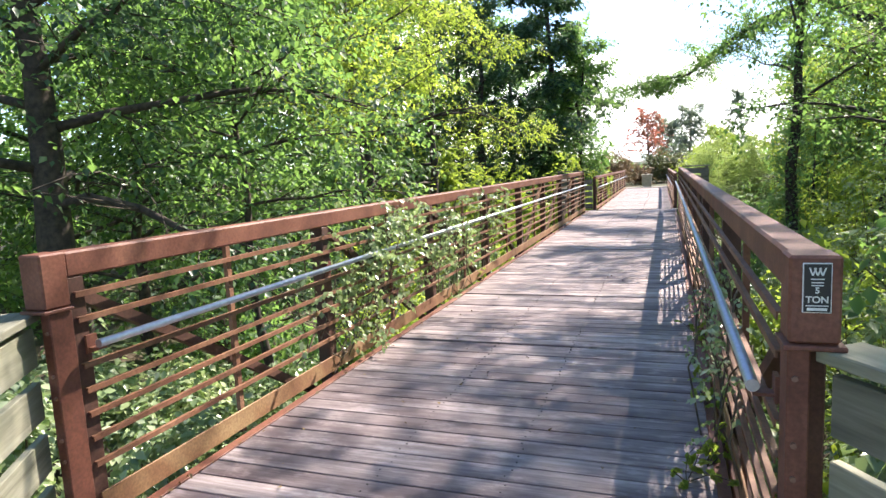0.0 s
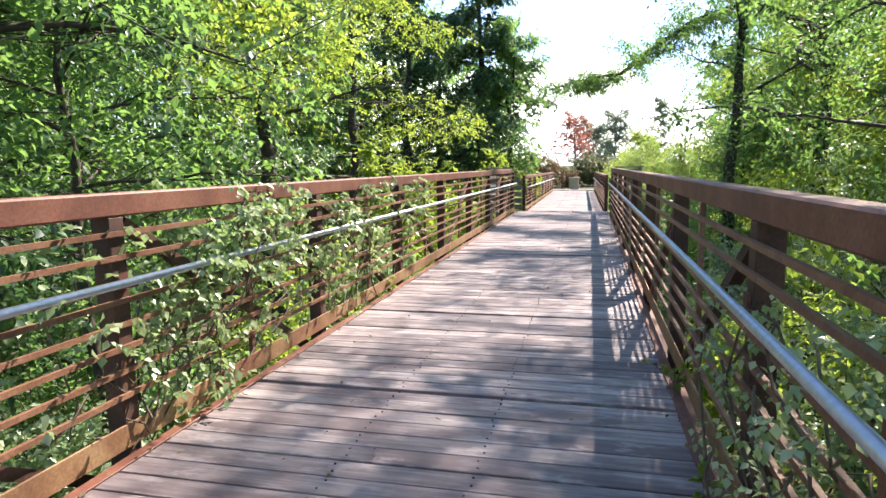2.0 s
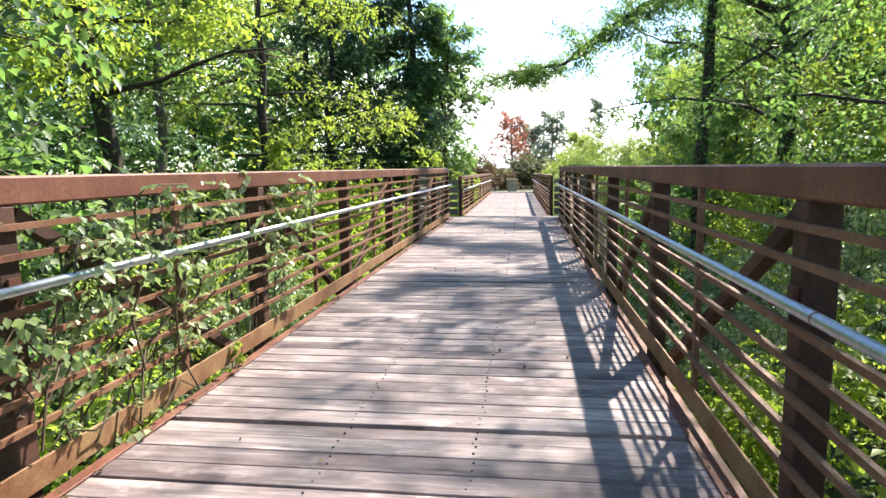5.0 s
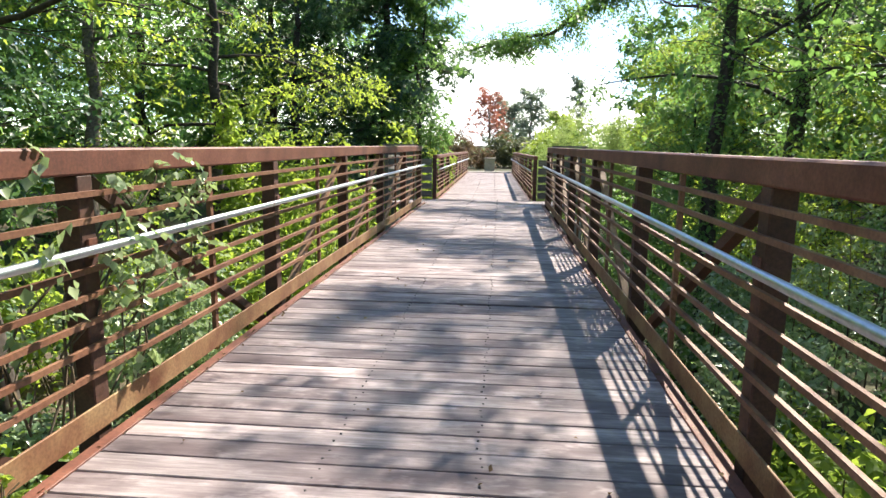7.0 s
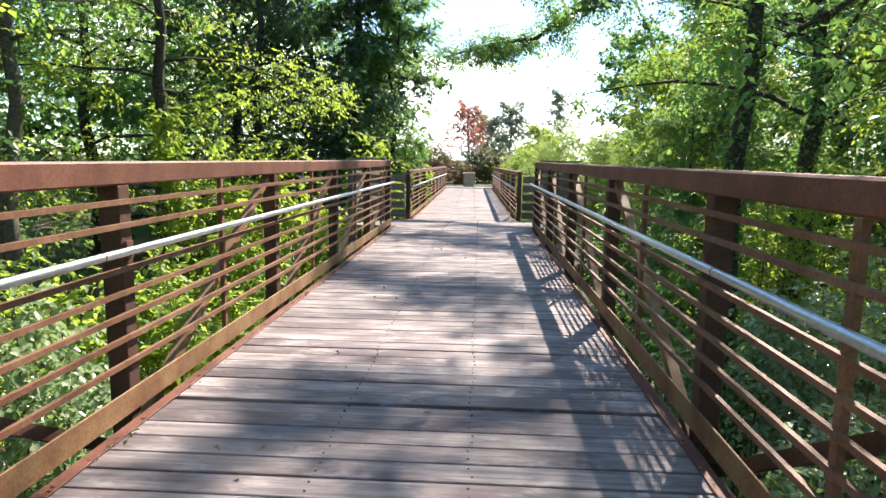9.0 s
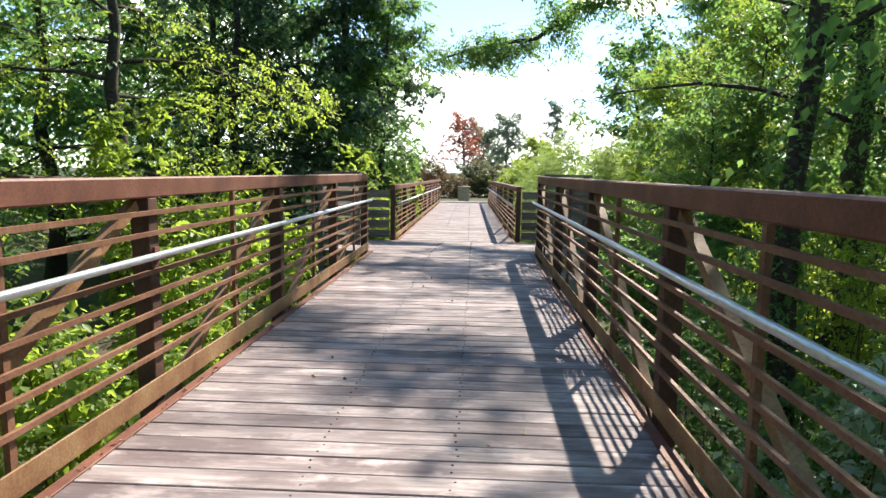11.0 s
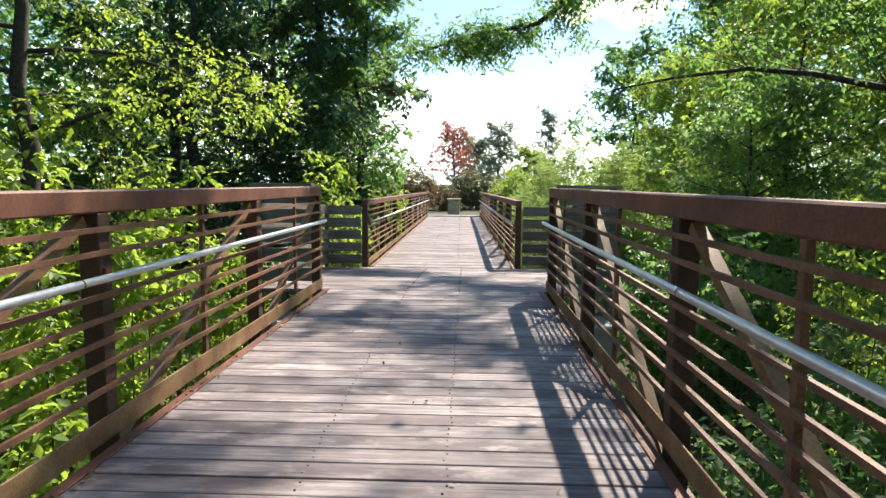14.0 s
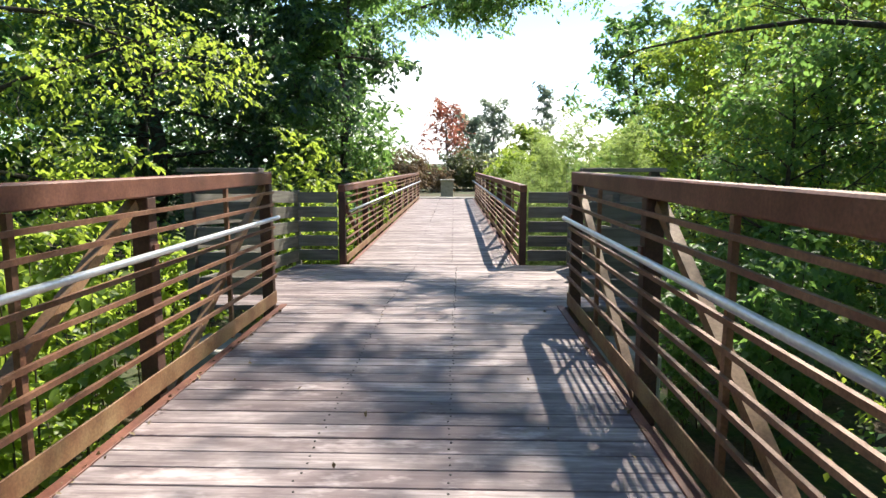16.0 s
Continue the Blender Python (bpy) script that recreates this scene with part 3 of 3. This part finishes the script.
tree(-8.6, 24.0, 14.5, 4.2, 2.6, 0.26, 26000, 0.13, M_LEAF_BRIGHT, 7, "tall tree with long bare limb and drooping yellow-green sprays", fall=0.25, limbs=22)
tree(-10.8, 21.0, 13, 3.6, 7.0, 0.27, 9000, 0.15, M_LEAF, 8, "tall straight tree with pale grey bare trunk", bark=M_BARK_PALE)
tree(-13, 9, 14, 4.8, 1.0, 0.25, 24000, 0.17, M_LEAF, 9, FOREST, limbs=20, tuft=0.34)
tree(-12, 1.0, 12, 4.8, 1.0, 0.30, 20000, 0.16, M_LEAF, 10, FOREST, limbs=20, tuft=0.34)
tree(-15, 17, 16, 5.2, 1.0, 0.28, 20000, 0.18, M_LEAF, 11, FOREST, limbs=20, tuft=0.34)
tree(-14, 29, 17, 5.4, 1.0, 0.28, 24000, 0.2, M_LEAF, 12, FOREST, limbs=20, tuft=0.34)
tree(-21, 8, 15, 6.5, 1.0, 0.3, 14000, 0.25, M_LEAF, 13, FOREST, tuft=0.45)
tree(-22, 22, 15, 6.5, 1.0, 0.3, 14000, 0.25, M_LEAF, 14, FOREST, tuft=0.45)
tree(-20, -4, 15, 6.5, 1.0, 0.3, 10000, 0.25, M_LEAF, 15, FOREST, tuft=0.45)
# evergreens beside the second span
tree(-11.4, 36.5, 18, 4.6, 1.0, 0.30, 26000, 0.22, M_LEAF_DARK, 24, "dark green forest tree behind the evergreen", tuft=0.4)
tree(-5.3, 36.0, 19, 4.6, 1.2, 0.34, 44000, 0.19, M_LEAF_DARK, 20, "tall dark evergreen tree with drooping boughs", limbs=32, fall=0.3, droop=0.6, tuft=0.36, top_taper=0.6)
tree(-8.8, 32.0, 15, 4.0, 0.8, 0.30, 30000, 0.19, M_LEAF_DARK, 22, "dark green forest tree behind the evergreen", limbs=30, fall=0.2, tuft=0.36)
tree(-3.5, 34.6, 12.5, 2.3, 3.0, 0.20, 22000, 0.14, M_LEAF, 21, "green tree with hanging sprays beside the far span", fall=0.3, limbs=24)
tree(-10, 45.0, 14, 4.8, 1.0, 0.30, 16000, 0.2, M_LEAF, 23, FOREST, tuft=0.4)
# trees on the +X side
tree(4.3, 16.2, 13.5, 2.9, 6.2, 0.19, 4000, 0.13, M_LEAF, 30, "tall tree with ivy-clad straight trunk beside the railing", limbs=12, fall=-0.5, tuft=0.42, flat=0.9, ivy=2200)
over = tree(7.7, 21.3, 13, 4.6, 5.0, 0.30, 26000, 0.13, M_LEAF, 31, "tall tree with crooked limb reaching over the bridge", limbs=17, fall=-0.35, tuft=0.55, flat=1.0, ivy=2500)
tree(5.9, 10.4, 13.5, 3.6, 4.2, 0.13, 20000, 0.12, M_LEAF, 32, FOREST, lean=(-1.2, 0), tuft=0.45, flat=0.9, limbs=24)
# two added trees whose crowns stay above the view and shade the near deck
tree(4.6, 6.6, 13.0, 3.3, 8.4, 0.12, 8000, 0.12, M_LEAF, 34, "slender tree with high leafy crown out of view, added to shade the deck", tuft=0.42, limbs=22, top_taper=0.2)
tree(4.0, 2.6, 12.0, 3.0, 8.2, 0.11, 3000, 0.12, M_LEAF, 42, "slender tree with high leafy crown out of view, added to shade the deck", tuft=0.42, limbs=20, top_taper=0.2)
tree(5.8, 5.4, 6.5, 2.6, 1.2, 0.11, 18000, 0.11, M_LEAF_BRIGHT, 33, FOREST)
tree(9.5, 6, 10, 4.2, 1.0, 0.22, 18000, 0.14, M_LEAF, 35, FOREST, limbs=20)
tree(10.2, 31, 12, 3.8, 0.8, 0.20, 30000, 0.14, M_LEAF_BRIGHT, 36, "vine-draped yellow-green tree at the clearing's edge", limbs=24)
for k, (x, y, h, w, n, mat) in enumerate([(8.6, 13.4, 7.5, 2.8, 18000, M_LEAF), (8.8, 17.6, 7.5, 2.8, 18000, M_LEAF_BRIGHT), (6.4, 25.0, 6.8, 2.4, 16000, M_LEAF), (8.6, 27.6, 9.5, 3.0, 20000, M_LEAF_BRIGHT),
                                          (8.6, 35.0, 9.0, 3.2, 20000, M_LEAF_BRIGHT), (8.4, 9.4, 7.0, 2.8, 16000, M_LEAF), (6.0, 1.2, 7, 2.6, 14000, M_LEAF)]):
    tree(x, y, h, w, 0.8, 0.10, n, 0.125, mat, 70 + k, "young broadleaf tree leafy down to the ground", limbs=22)
tree(14, 24, 13, 5.0, 1.0, 0.25, 18000, 0.18, M_LEAF, 37, FOREST, limbs=20, tuft=0.36)
tree(12.6, 28.6, 12, 4.2, 0.9, 0.22, 16000, 0.18, M_LEAF, 43, FOREST, limbs=22)
tree(16, 10, 13, 5.5, 1.0, 0.25, 16000, 0.2, M_LEAF, 38, FOREST, limbs=20, tuft=0.36)
tree(12.5, 41, 12.5, 4.6, 0.6, 0.25, 24000, 0.2, M_LEAF, 39, FOREST, limbs=20, tuft=0.4)
tree(22, 18, 15, 6.5, 1.0, 0.3, 12000, 0.26, M_LEAF, 40, FOREST, tuft=0.45)
tree(15, -3, 13, 5.5, 1.0, 0.3, 10000, 0.22, M_LEAF, 41, FOREST, tuft=0.4)


def overhang(owner, points, radius, leaves, leaf, mat, seed):
    """A long limb of a tree, with twigs and hanging leaf tufts along it."""
    rng, base = rng_of(seed), owner.matrix_world.translation
    pts = [np.array(q) - np.array(base) for q in points]
    bm, tips = bmesh.new(), []
    tube(bm, pts, [radius * (1 - 0.8 * i / (len(pts) - 1)) for i in range(len(pts))], 7)
    for a, b in zip(pts[1:], pts[2:]):
        for f in (0.1, 0.3, 0.5, 0.7, 0.9):
            q = a * (1 - f) + b * f
            for _ in range(2):
                sub = limb_path(rng, q, rng.uniform(0, math.tau), rng.uniform(-0.6, 0.5), rng.uniform(0.6, 1.4), 0.3, 3)
                tube(bm, sub, [0.014, 0.010, 0.007, 0.004], 4, False)
                tips += sub[1:]
    limb = part("limb", bm, M_BARK, owner)
    part("foliage", leaf_mesh("foliage", spray(rng, tips, max(1, leaves // len(tips)), 0.25, 0.8), leaf, mat, rng, 0.4), None, limb)


overhang(over, [(7.7, 21.4, 5.4), (6.0, 23.4, 6.9), (4.4, 24.8, 6.6), (3.0, 25.7, 5.8), (2.0, 26.1, 5.05), (0.6, 26.9, 5.0), (-0.9, 27.6, 4.7)], 0.13, 16000, 0.09, M_LEAF, 60)
overhang(over, [(7.8, 21.5, 4.6), (8.0, 25.0, 5.5), (9.2, 28.0, 6.4), (9.0, 30.4, 6.2), (8.5, 31.4, 5.2), (8.4, 31.6, 4.0)], 0.12, 4000, 0.09, M_LEAF, 61)
# three added high limbs, mostly above the view, to dapple the deck with shade
overhang(over, [(7.7, 21.4, 8.6), (5.6, 21.4, 9.6), (4.2, 22.0, 10.0), (2.6, 22.6, 9.8), (1.6, 23.0, 9.4)], 0.11, 5500, 0.10, M_LEAF, 62)
overhang(over, [(7.7, 21.4, 9.2), (6.2, 19.4, 10.0), (4.6, 18.6, 10.3), (3.4, 18.4, 10.0)], 0.10, 3500, 0.10, M_LEAF, 63)
overhang(over, [(7.7, 21.4, 7.6), (6.2, 23.4, 8.8), (4.6, 24.8, 9.2), (3.0, 25.8, 9.2), (1.6, 26.6, 9.0)], 0.11, 5000, 0.10, M_LEAF, 64)

# far trees beyond the second span
tree(-0.9, 75, 8.2, 2.6, 3.4, 0.2, 5000, 0.22, M_LEAF_RED, 50, "distant tree with red autumn leaves", bark=M_BARK_PALE)
# the next three trees have the haze of distance in their leaf colour
tree(1.2, 80, 7.6, 3.0, 0.6, 0.2, 9000, 0.24, M_LEAF_HAZE, 51, "distant thin-crowned olive-green tree", bark=M_BARK_PALE)
tree(3.7, 76, 8.4, 2.7, 1.4, 0.2, 10000, 0.22, M_LEAF_HAZE, 52, "distant round-topped tree paled to grey-green by haze", bark=M_BARK_PALE)
tree(8.6, 75, 10.2, 1.2, 2.2, 0.08, 2600, 0.22, M_LEAF_HAZE, 53, "distant sparse young tree against the sky")
tree(13.0, 60, 13, 4.4, 1.0, 0.2, 20000, 0.26, M_LEAF, 54, "distant green tree at the clearing's edge", limbs=24)
tree(19, 60, 16, 4.6, 1.0, 0.25, 16000, 0.28, M_LEAF, 57, "distant green tree at the clearing's edge", limbs=22)
tree(6.3, 66, 5.0, 2.4, 0.4, 0.12, 8000, 0.22, M_LEAF_BRIGHT, 58, "low bright green tree beyond the far span")
tree(-9, 66, 12, 5, 1.5, 0.3, 9000, 0.3, M_LEAF, 55, FOREST)
tree(24, 50, 14, 6, 1.0, 0.3, 9000, 0.3, M_LEAF, 56, FOREST)


def far_woods():
    """The wood's far mass, all round the place, lower ahead of the bridge."""
    rng = rng_of(77)
    n = 60000
    a, r = rng.uniform(0, math.tau, n), rng.uniform(30, 62, n)
    x, y = np.sin(a) * r, 18 + np.cos(a) * r * 1.25
    turn = np.arctan2(x, y - 14)
    ahead = np.where(turn < 0, np.clip(1 + turn / 0.12, 0, 1), np.clip(1 - turn / 0.34, 0, 1))
    keep = (ahead <= 0) | (r > 52)
    lump = 0.75 + 0.25 * np.sin(a * 23 + 2 * np.sin(a * 7))
    top = np.where(ahead > 0, 5.0, 23.0) * lump
    z = -1.5 + top * rng.uniform(0, 1, n) ** 0.8
    pts = np.stack([x, y, z], 1)[keep]
    tagged(new("far_woods", leaf_mesh("far_woods", pts, 0.62, M_LEAF, rng, 0.3, 0.7)), "distant mass of green woodland around the ravine", "woods", kind="stuff")


far_woods()


def wood_edge(side, y0, y1, n, seed):
    """The thick wood behind the trees that stand along the bridge."""
    rng = rng_of(seed)
    c = np.stack([side * rng.uniform(17, 25, n // 12), rng.uniform(y0, y1, n // 12), -2.5 + 19 * rng.uniform(0, 1, n // 12) ** 0.9], 1)
    pts = np.repeat(c, 12, axis=0) + rng.normal(0, 0.6, (n // 12 * 12, 3))
    tagged(new("wood_edge", leaf_mesh("wood_edge", pts, 0.36, M_LEAF, rng, 0.3, 0.7)), "thick green wood behind the bridge's trees", "woods", kind="stuff")


wood_edge(-1, -6, 62, 48000, 78)
wood_edge(1, 0, 48, 28000, 79)

# undergrowth along the bridge
UNDER = "dense green broadleaf undergrowth below the bridge railing"
for i, (x, y, rx, ry, h) in enumerate([(-3.4, 1.4, 1.5, 1.6, 1.3), (-3.6, 4.2, 1.5, 1.8, 2.0), (-3.3, 7.6, 1.4, 1.9, 2.9), (-3.3, 11.0, 1.4, 1.9, 3.0),
                                       (-3.4, 14.6, 1.4, 2.0, 3.3), (-3.7, 18.6, 1.5, 2.0, 3.5), (-5.8, 6.6, 2.0, 2.4, 2.8), (-5.9, 14.2, 2.0, 2.6, 3.2),
                                       (3.3, 2.0, 1.4, 1.7, 2.1), (3.3, 5.2, 1.4, 1.8, 2.8), (3.3, 8.8, 1.4, 1.9, 3.0), (3.4, 12.4, 1.4, 2.0, 3.2),
                                       (3.6, 16.0, 1.6, 2.0, 3.6), (2.9, 0.3, 0.95, 1.2, 1.9), (5.6, 3.0, 1.9, 2.2, 3.4), (5.8, 13.2, 2.0, 2.4, 4.2), (5.8, 18.5, 2.0, 2.4, 4.4)]):
    mat = M_LEAF_VINE if i in (0, 1, 3) or (i > 7 and i % 2) else M_LEAF_BRIGHT if i % 3 else M_LEAF
    bush(x, y, rx, ry, h, 6500 if i in (4, 5, 7) else 10000, 0.12 if i in (4, 5, 7) else 0.085, mat, 100 + i, UNDER)
for i, (x, y, rx, ry, h, mat) in enumerate([(4.9, 22.6, 1.7, 1.8, 4.2, M_LEAF), (-4.8, 22.6, 1.6, 2.0, 4.3, M_LEAF_BRIGHT), (-6.2, 20.6, 1.3, 1.3, 5.6, M_LEAF_BRIGHT), (-3.5, 28.6, 1.5, 2.4, 5.0, M_LEAF_BRIGHT),
                                            (-3.3, 33.0, 1.3, 2.4, 4.4, M_LEAF_BRIGHT), (-3.3, 38.0, 1.3, 2.6, 2.6, M_LEAF_BRIGHT), (-3.4, 43.5, 1.3, 2.6, 2.0, M_LEAF_BRIGHT), (6.8, 26.6, 1.8, 2.0, 4.2, M_LEAF)]):
    bush(x, y, rx, ry, h, 6500, 0.13, mat, 130 + i, "sunlit leafy shrub beside the far span")
for i, (x, y, rx, ry, h) in enumerate([(3.3, 29.4, 1.5, 1.6, 5.2), (4.9, 30.6, 1.5, 1.6, 5.0), (2.9, 33.5, 1.1, 2.0, 4.9), (2.6, 37.0, 0.9, 2.2, 3.6), (2.4, 41.0, 0.8, 2.2, 2.4)]):
    bush(x, y, rx, ry, h, 15000, 0.14, M_LEAF_FEATHER, 140 + i, "feathery pale green shrub beside the far span", droop=-0.5, tuft=0.26, flat=1.2, shape=0.2)
for i, (x, y, rx, ry, h, mat) in enumerate([(-3.5, 58, 3, 2.5, 3.0, M_BRUSH), (1.2, 62, 3, 2.5, 3.2, M_LEAF_OLIVE), (5, 58, 3, 3, 3.2, M_LEAF_BRIGHT), (-9, 54, 3.5, 4, 4.2, M_LEAF), (11, 48, 4, 4, 4.0, M_LEAF)]):
    bush(x, y, rx, ry, h, 11000, 0.20, mat, 150 + i, "brush thicket beyond the bridge's end", tuft=0.4)


# ---- decks, plank by plank ----
def deck(name, m, length, x0, x1, label, seed, pitch=PITCH):
    rng = random.Random(seed)
    top = thing(name, m, label, "deck", kind="structure")
    n = round(length / pitch)
    step = length / n
    shapes = []
    for k in range(6):
        bm = box(bmesh.new(), x0, x1, 0.0, step - rng.uniform(0.006, 0.011), -0.05, rng.uniform(-0.002, 0.002), 0.004)
        shapes.append(mesh_of("plank", bm, M_DECK))
    for i in range(n):
        ob = part("plank", shapes[rng.randrange(6)], None, top)
        ob.location = (rng.uniform(-0.006, 0.006), i * step, rng.uniform(-0.003, 0.0))
        if name == "deck_first_span" and i in (20, 33, 58):
            ob.scale.y, ob.location.z = 0.82, -0.008
    bm = bmesh.new()
    for i in range(n):
        for x in (-0.36, 0.34):
            for f in (0.28, 0.72):
                cx, cy = x + rng.uniform(-0.015, 0.015), (i + f) * step
                tube(bm, [(cx, cy, -0.02), (cx, cy, 0.0025)], 0.0065, 6)
    tagged(part("screws", bm, M_SCREW, top), kind="stuff")
    bm = bmesh.new()
    for x in (-1.25, -0.36, 0.34, 1.25):
        box(bm, x - 0.05, x + 0.05, 0.02, length - 0.02, -0.20, -0.054)
    part("stringers", bm, M_RUST, top)
    return top


deck("deck_first_span", m_one, L1 - 0.01, -HALF + 0.03, HALF - 0.03, "weathered grey wooden cross planks with dark joints", 5)
deck("deck_second_span", m_two, L2, -HALF + 0.03, HALF - 0.03, "sun-bleached grey wooden cross planks", 6)
deck("deck_landing", pose(0, L1 + 0.005, -0.004, math.degrees(math.atan2(LAND_Z, LAND - L1))), LAND - L1 - 0.01, -WIDE + 0.02, WIDE - 0.02, "weathered wooden landing planks between two spans", 7)
def approach():
    """Planks of the turned approach, each one shifted along the fences."""
    top = thing("deck_approach", pose(0, 0, 0), "weathered wooden approach planks", "deck", kind="structure")
    me = mesh_of("plank", box(bmesh.new(), -1.72, 1.72, -PITCH + 0.008, 0.0, -0.05, 0.0, 0.004), M_DECK)
    for i in range(26):
        part("plank", me, None, top).location = (0.02 + 0.649 * PITCH * (i + 0.5), -0.006 - i * PITCH, -0.004)


approach()


def piers():
    for y, z, w in ((0.1, -0.34, 2.3), (L1 - 0.2, -0.34, 2.3), (LAND + 0.2, LAND_Z - 0.34, 2.3), (LAND + L2 - 0.2, -0.36, 2.3)):
        top = thing("bridge_pier", pose(0, y, 0), "plain grey concrete bridge pier on the slope", "pier", "bridge piers")
        part("cap", box(bmesh.new(), -w, w, -0.35, 0.35, z - 0.5, z, 0.02), M_CONCRETE, top)
        part("wall", box(bmesh.new(), -w + 0.3, w - 0.3, -0.25, 0.25, -4.0, z - 0.5, 0.02), M_CONCRETE, top)


piers()


def end_block():
    x, y = -0.4, LAND + L2 + 5.0
    top = thing("stone_block", pose(x, y, ground_height(x, y)), "squat tan stone post with flat cap beyond the bridge", "post")
    part("body", box(bmesh.new(), -0.38, 0.38, -0.3, 0.3, 0.0, 0.95, 0.03), M_STONE, top)
    part("cap", box(bmesh.new(), -0.45, 0.45, -0.37, 0.37, 0.95, 1.08, 0.02), M_STONE, top)


end_block()


# ---- vines on the railings ----
def vine(x, y0, y1, zmid, zspread, leaves, leaf, mat, seed, label, bulk=0.10, strands=10):
    rng = rng_of(seed)
    top = thing("vine", pose(x, y0, 0), label, "vine", "railing vines")
    bm, tips = bmesh.new(), []
    for i in range(strands):
        q = np.array([rng.normal(0, 0.04), rng.uniform(0, (y1 - y0) * 0.6), rng.uniform(0.0, 0.4)])
        pts = [q.copy()]
        for j in range(7):
            q = q + np.array([rng.normal(0, 0.05), rng.normal(0.0, 0.5) * (y1 - y0) / 7 + 0.10, rng.normal(0.10, 0.13)])
            q[0] *= 0.7
            q[2] = min(q[2], zmid + zspread * 1.1)
            q[1] = min(max(q[1], 0.0), y1 - y0)
            pts.append(q.copy())
            if j > 3:
                tips += [q.copy(), (pts[-1] + pts[-2]) / 2]
        tube(bm, pts, 0.006, 4, False)
    for i in range(strands * 4):
        tips.append(np.array([rng.normal(0, 0.05), rng.uniform(0, 1) ** 1.0 * (y1 - y0), zmid + rng.normal(0, 0.5) * zspread]))
    part("stem", bm, M_STEM, top)
    part("foliage", leaf_mesh("foliage", spray(rng, tips, max(1, leaves // len(tips)), bulk, 1.0), leaf * 0.9, mat, rng, 0.5, 0.8), None, top)


VINED = "leafy green vine climbing through the steel railing"
vine(-HALF - 0.02, 1.9, 3.2, 0.80, 0.42, 900, 0.055, M_LEAF_VINE, 200, VINED, 0.11, 12)
vine(-HALF - 0.02, 2.9, 4.8, 1.06, 0.24, 2000, 0.058, M_LEAF_VINE, 201, VINED, 0.13, 12)
vine(-HALF - 0.02, 4.6, 5.6, 0.62, 0.42, 300, 0.055, M_LEAF_VINE, 206, VINED, 0.10)
vine(-HALF - 0.02, 5.2, 6.8, 1.02, 0.26, 600, 0.058, M_LEAF_VINE, 202, VINED, 0.11)
vine(-HALF - 0.05, 6.8, 8.4, 0.98, 0.35, 800, 0.062, M_LEAF_VINE, 203, VINED)
vine(HALF + 0.01, 1.0, 2.9, 0.45, 0.42, 800, 0.042, M_LEAF_VINE, 204, VINED, 0.08)
vine(-HALF - 0.13, 29.2, 30.2, 0.35, 0.45, 500, 0.085, M_LEAF_BRIGHT, 205, "bright green weed growing through the far railing", 0.10, 6)


def weed(x, y, seed):
    """A small sprig between two planks."""
    rng = rng_of(seed)
    top = thing("weed", pose(x, y, -0.004), "small green weed sprouting at the deck's edge", "weed", "deck weeds")
    bm, tips = bmesh.new(), []
    for _ in range(4):
        pts = limb_path(rng, (0, 0, 0), rng.uniform(0, math.tau), rng.uniform(0.5, 1.2), rng.uniform(0.12, 0.30), 0.3, 4)
        tube(bm, pts, 0.003, 4, False)
        tips += pts[2:]
    part("stem", bm, M_STEM, top)
    part("foliage", leaf_mesh("foliage", spray(rng, tips, 4, 0.03, 0.8), 0.05, M_LEAF_BRIGHT, rng, 0.1), None, top)


for k, (x, y) in enumerate([(1.36, 1.45), (1.25, 1.25), (1.40, 2.3), (1.41, 3.9), (-1.40, 6.6)]):
    weed(x, y, 400 + k)


def litter():
    """Dry leaves and crumbs along the toe boards and here and there on the planks."""
    rng = rng_of(500)
    n = 520
    edge = rng.uniform(0, 1, n) < 0.8
    side = np.where(rng.uniform(0, 1, n) < 0.6, -1, 1)
    x = np.where(edge, side * (1.415 - np.abs(rng.normal(0, 0.03, n))), rng.uniform(-1.3, 1.3, n))
    pts = np.stack([x, rng.uniform(0.2, L1 - 0.2, n), np.full(n, 0.012)], 1)
    tagged(new("leaf_litter", leaf_mesh("leaf_litter", pts, 0.032, M_LITTER, rng, 0.0)), "dry brown leaf litter scattered along the deck", "leaf litter", kind="stuff")


litter()
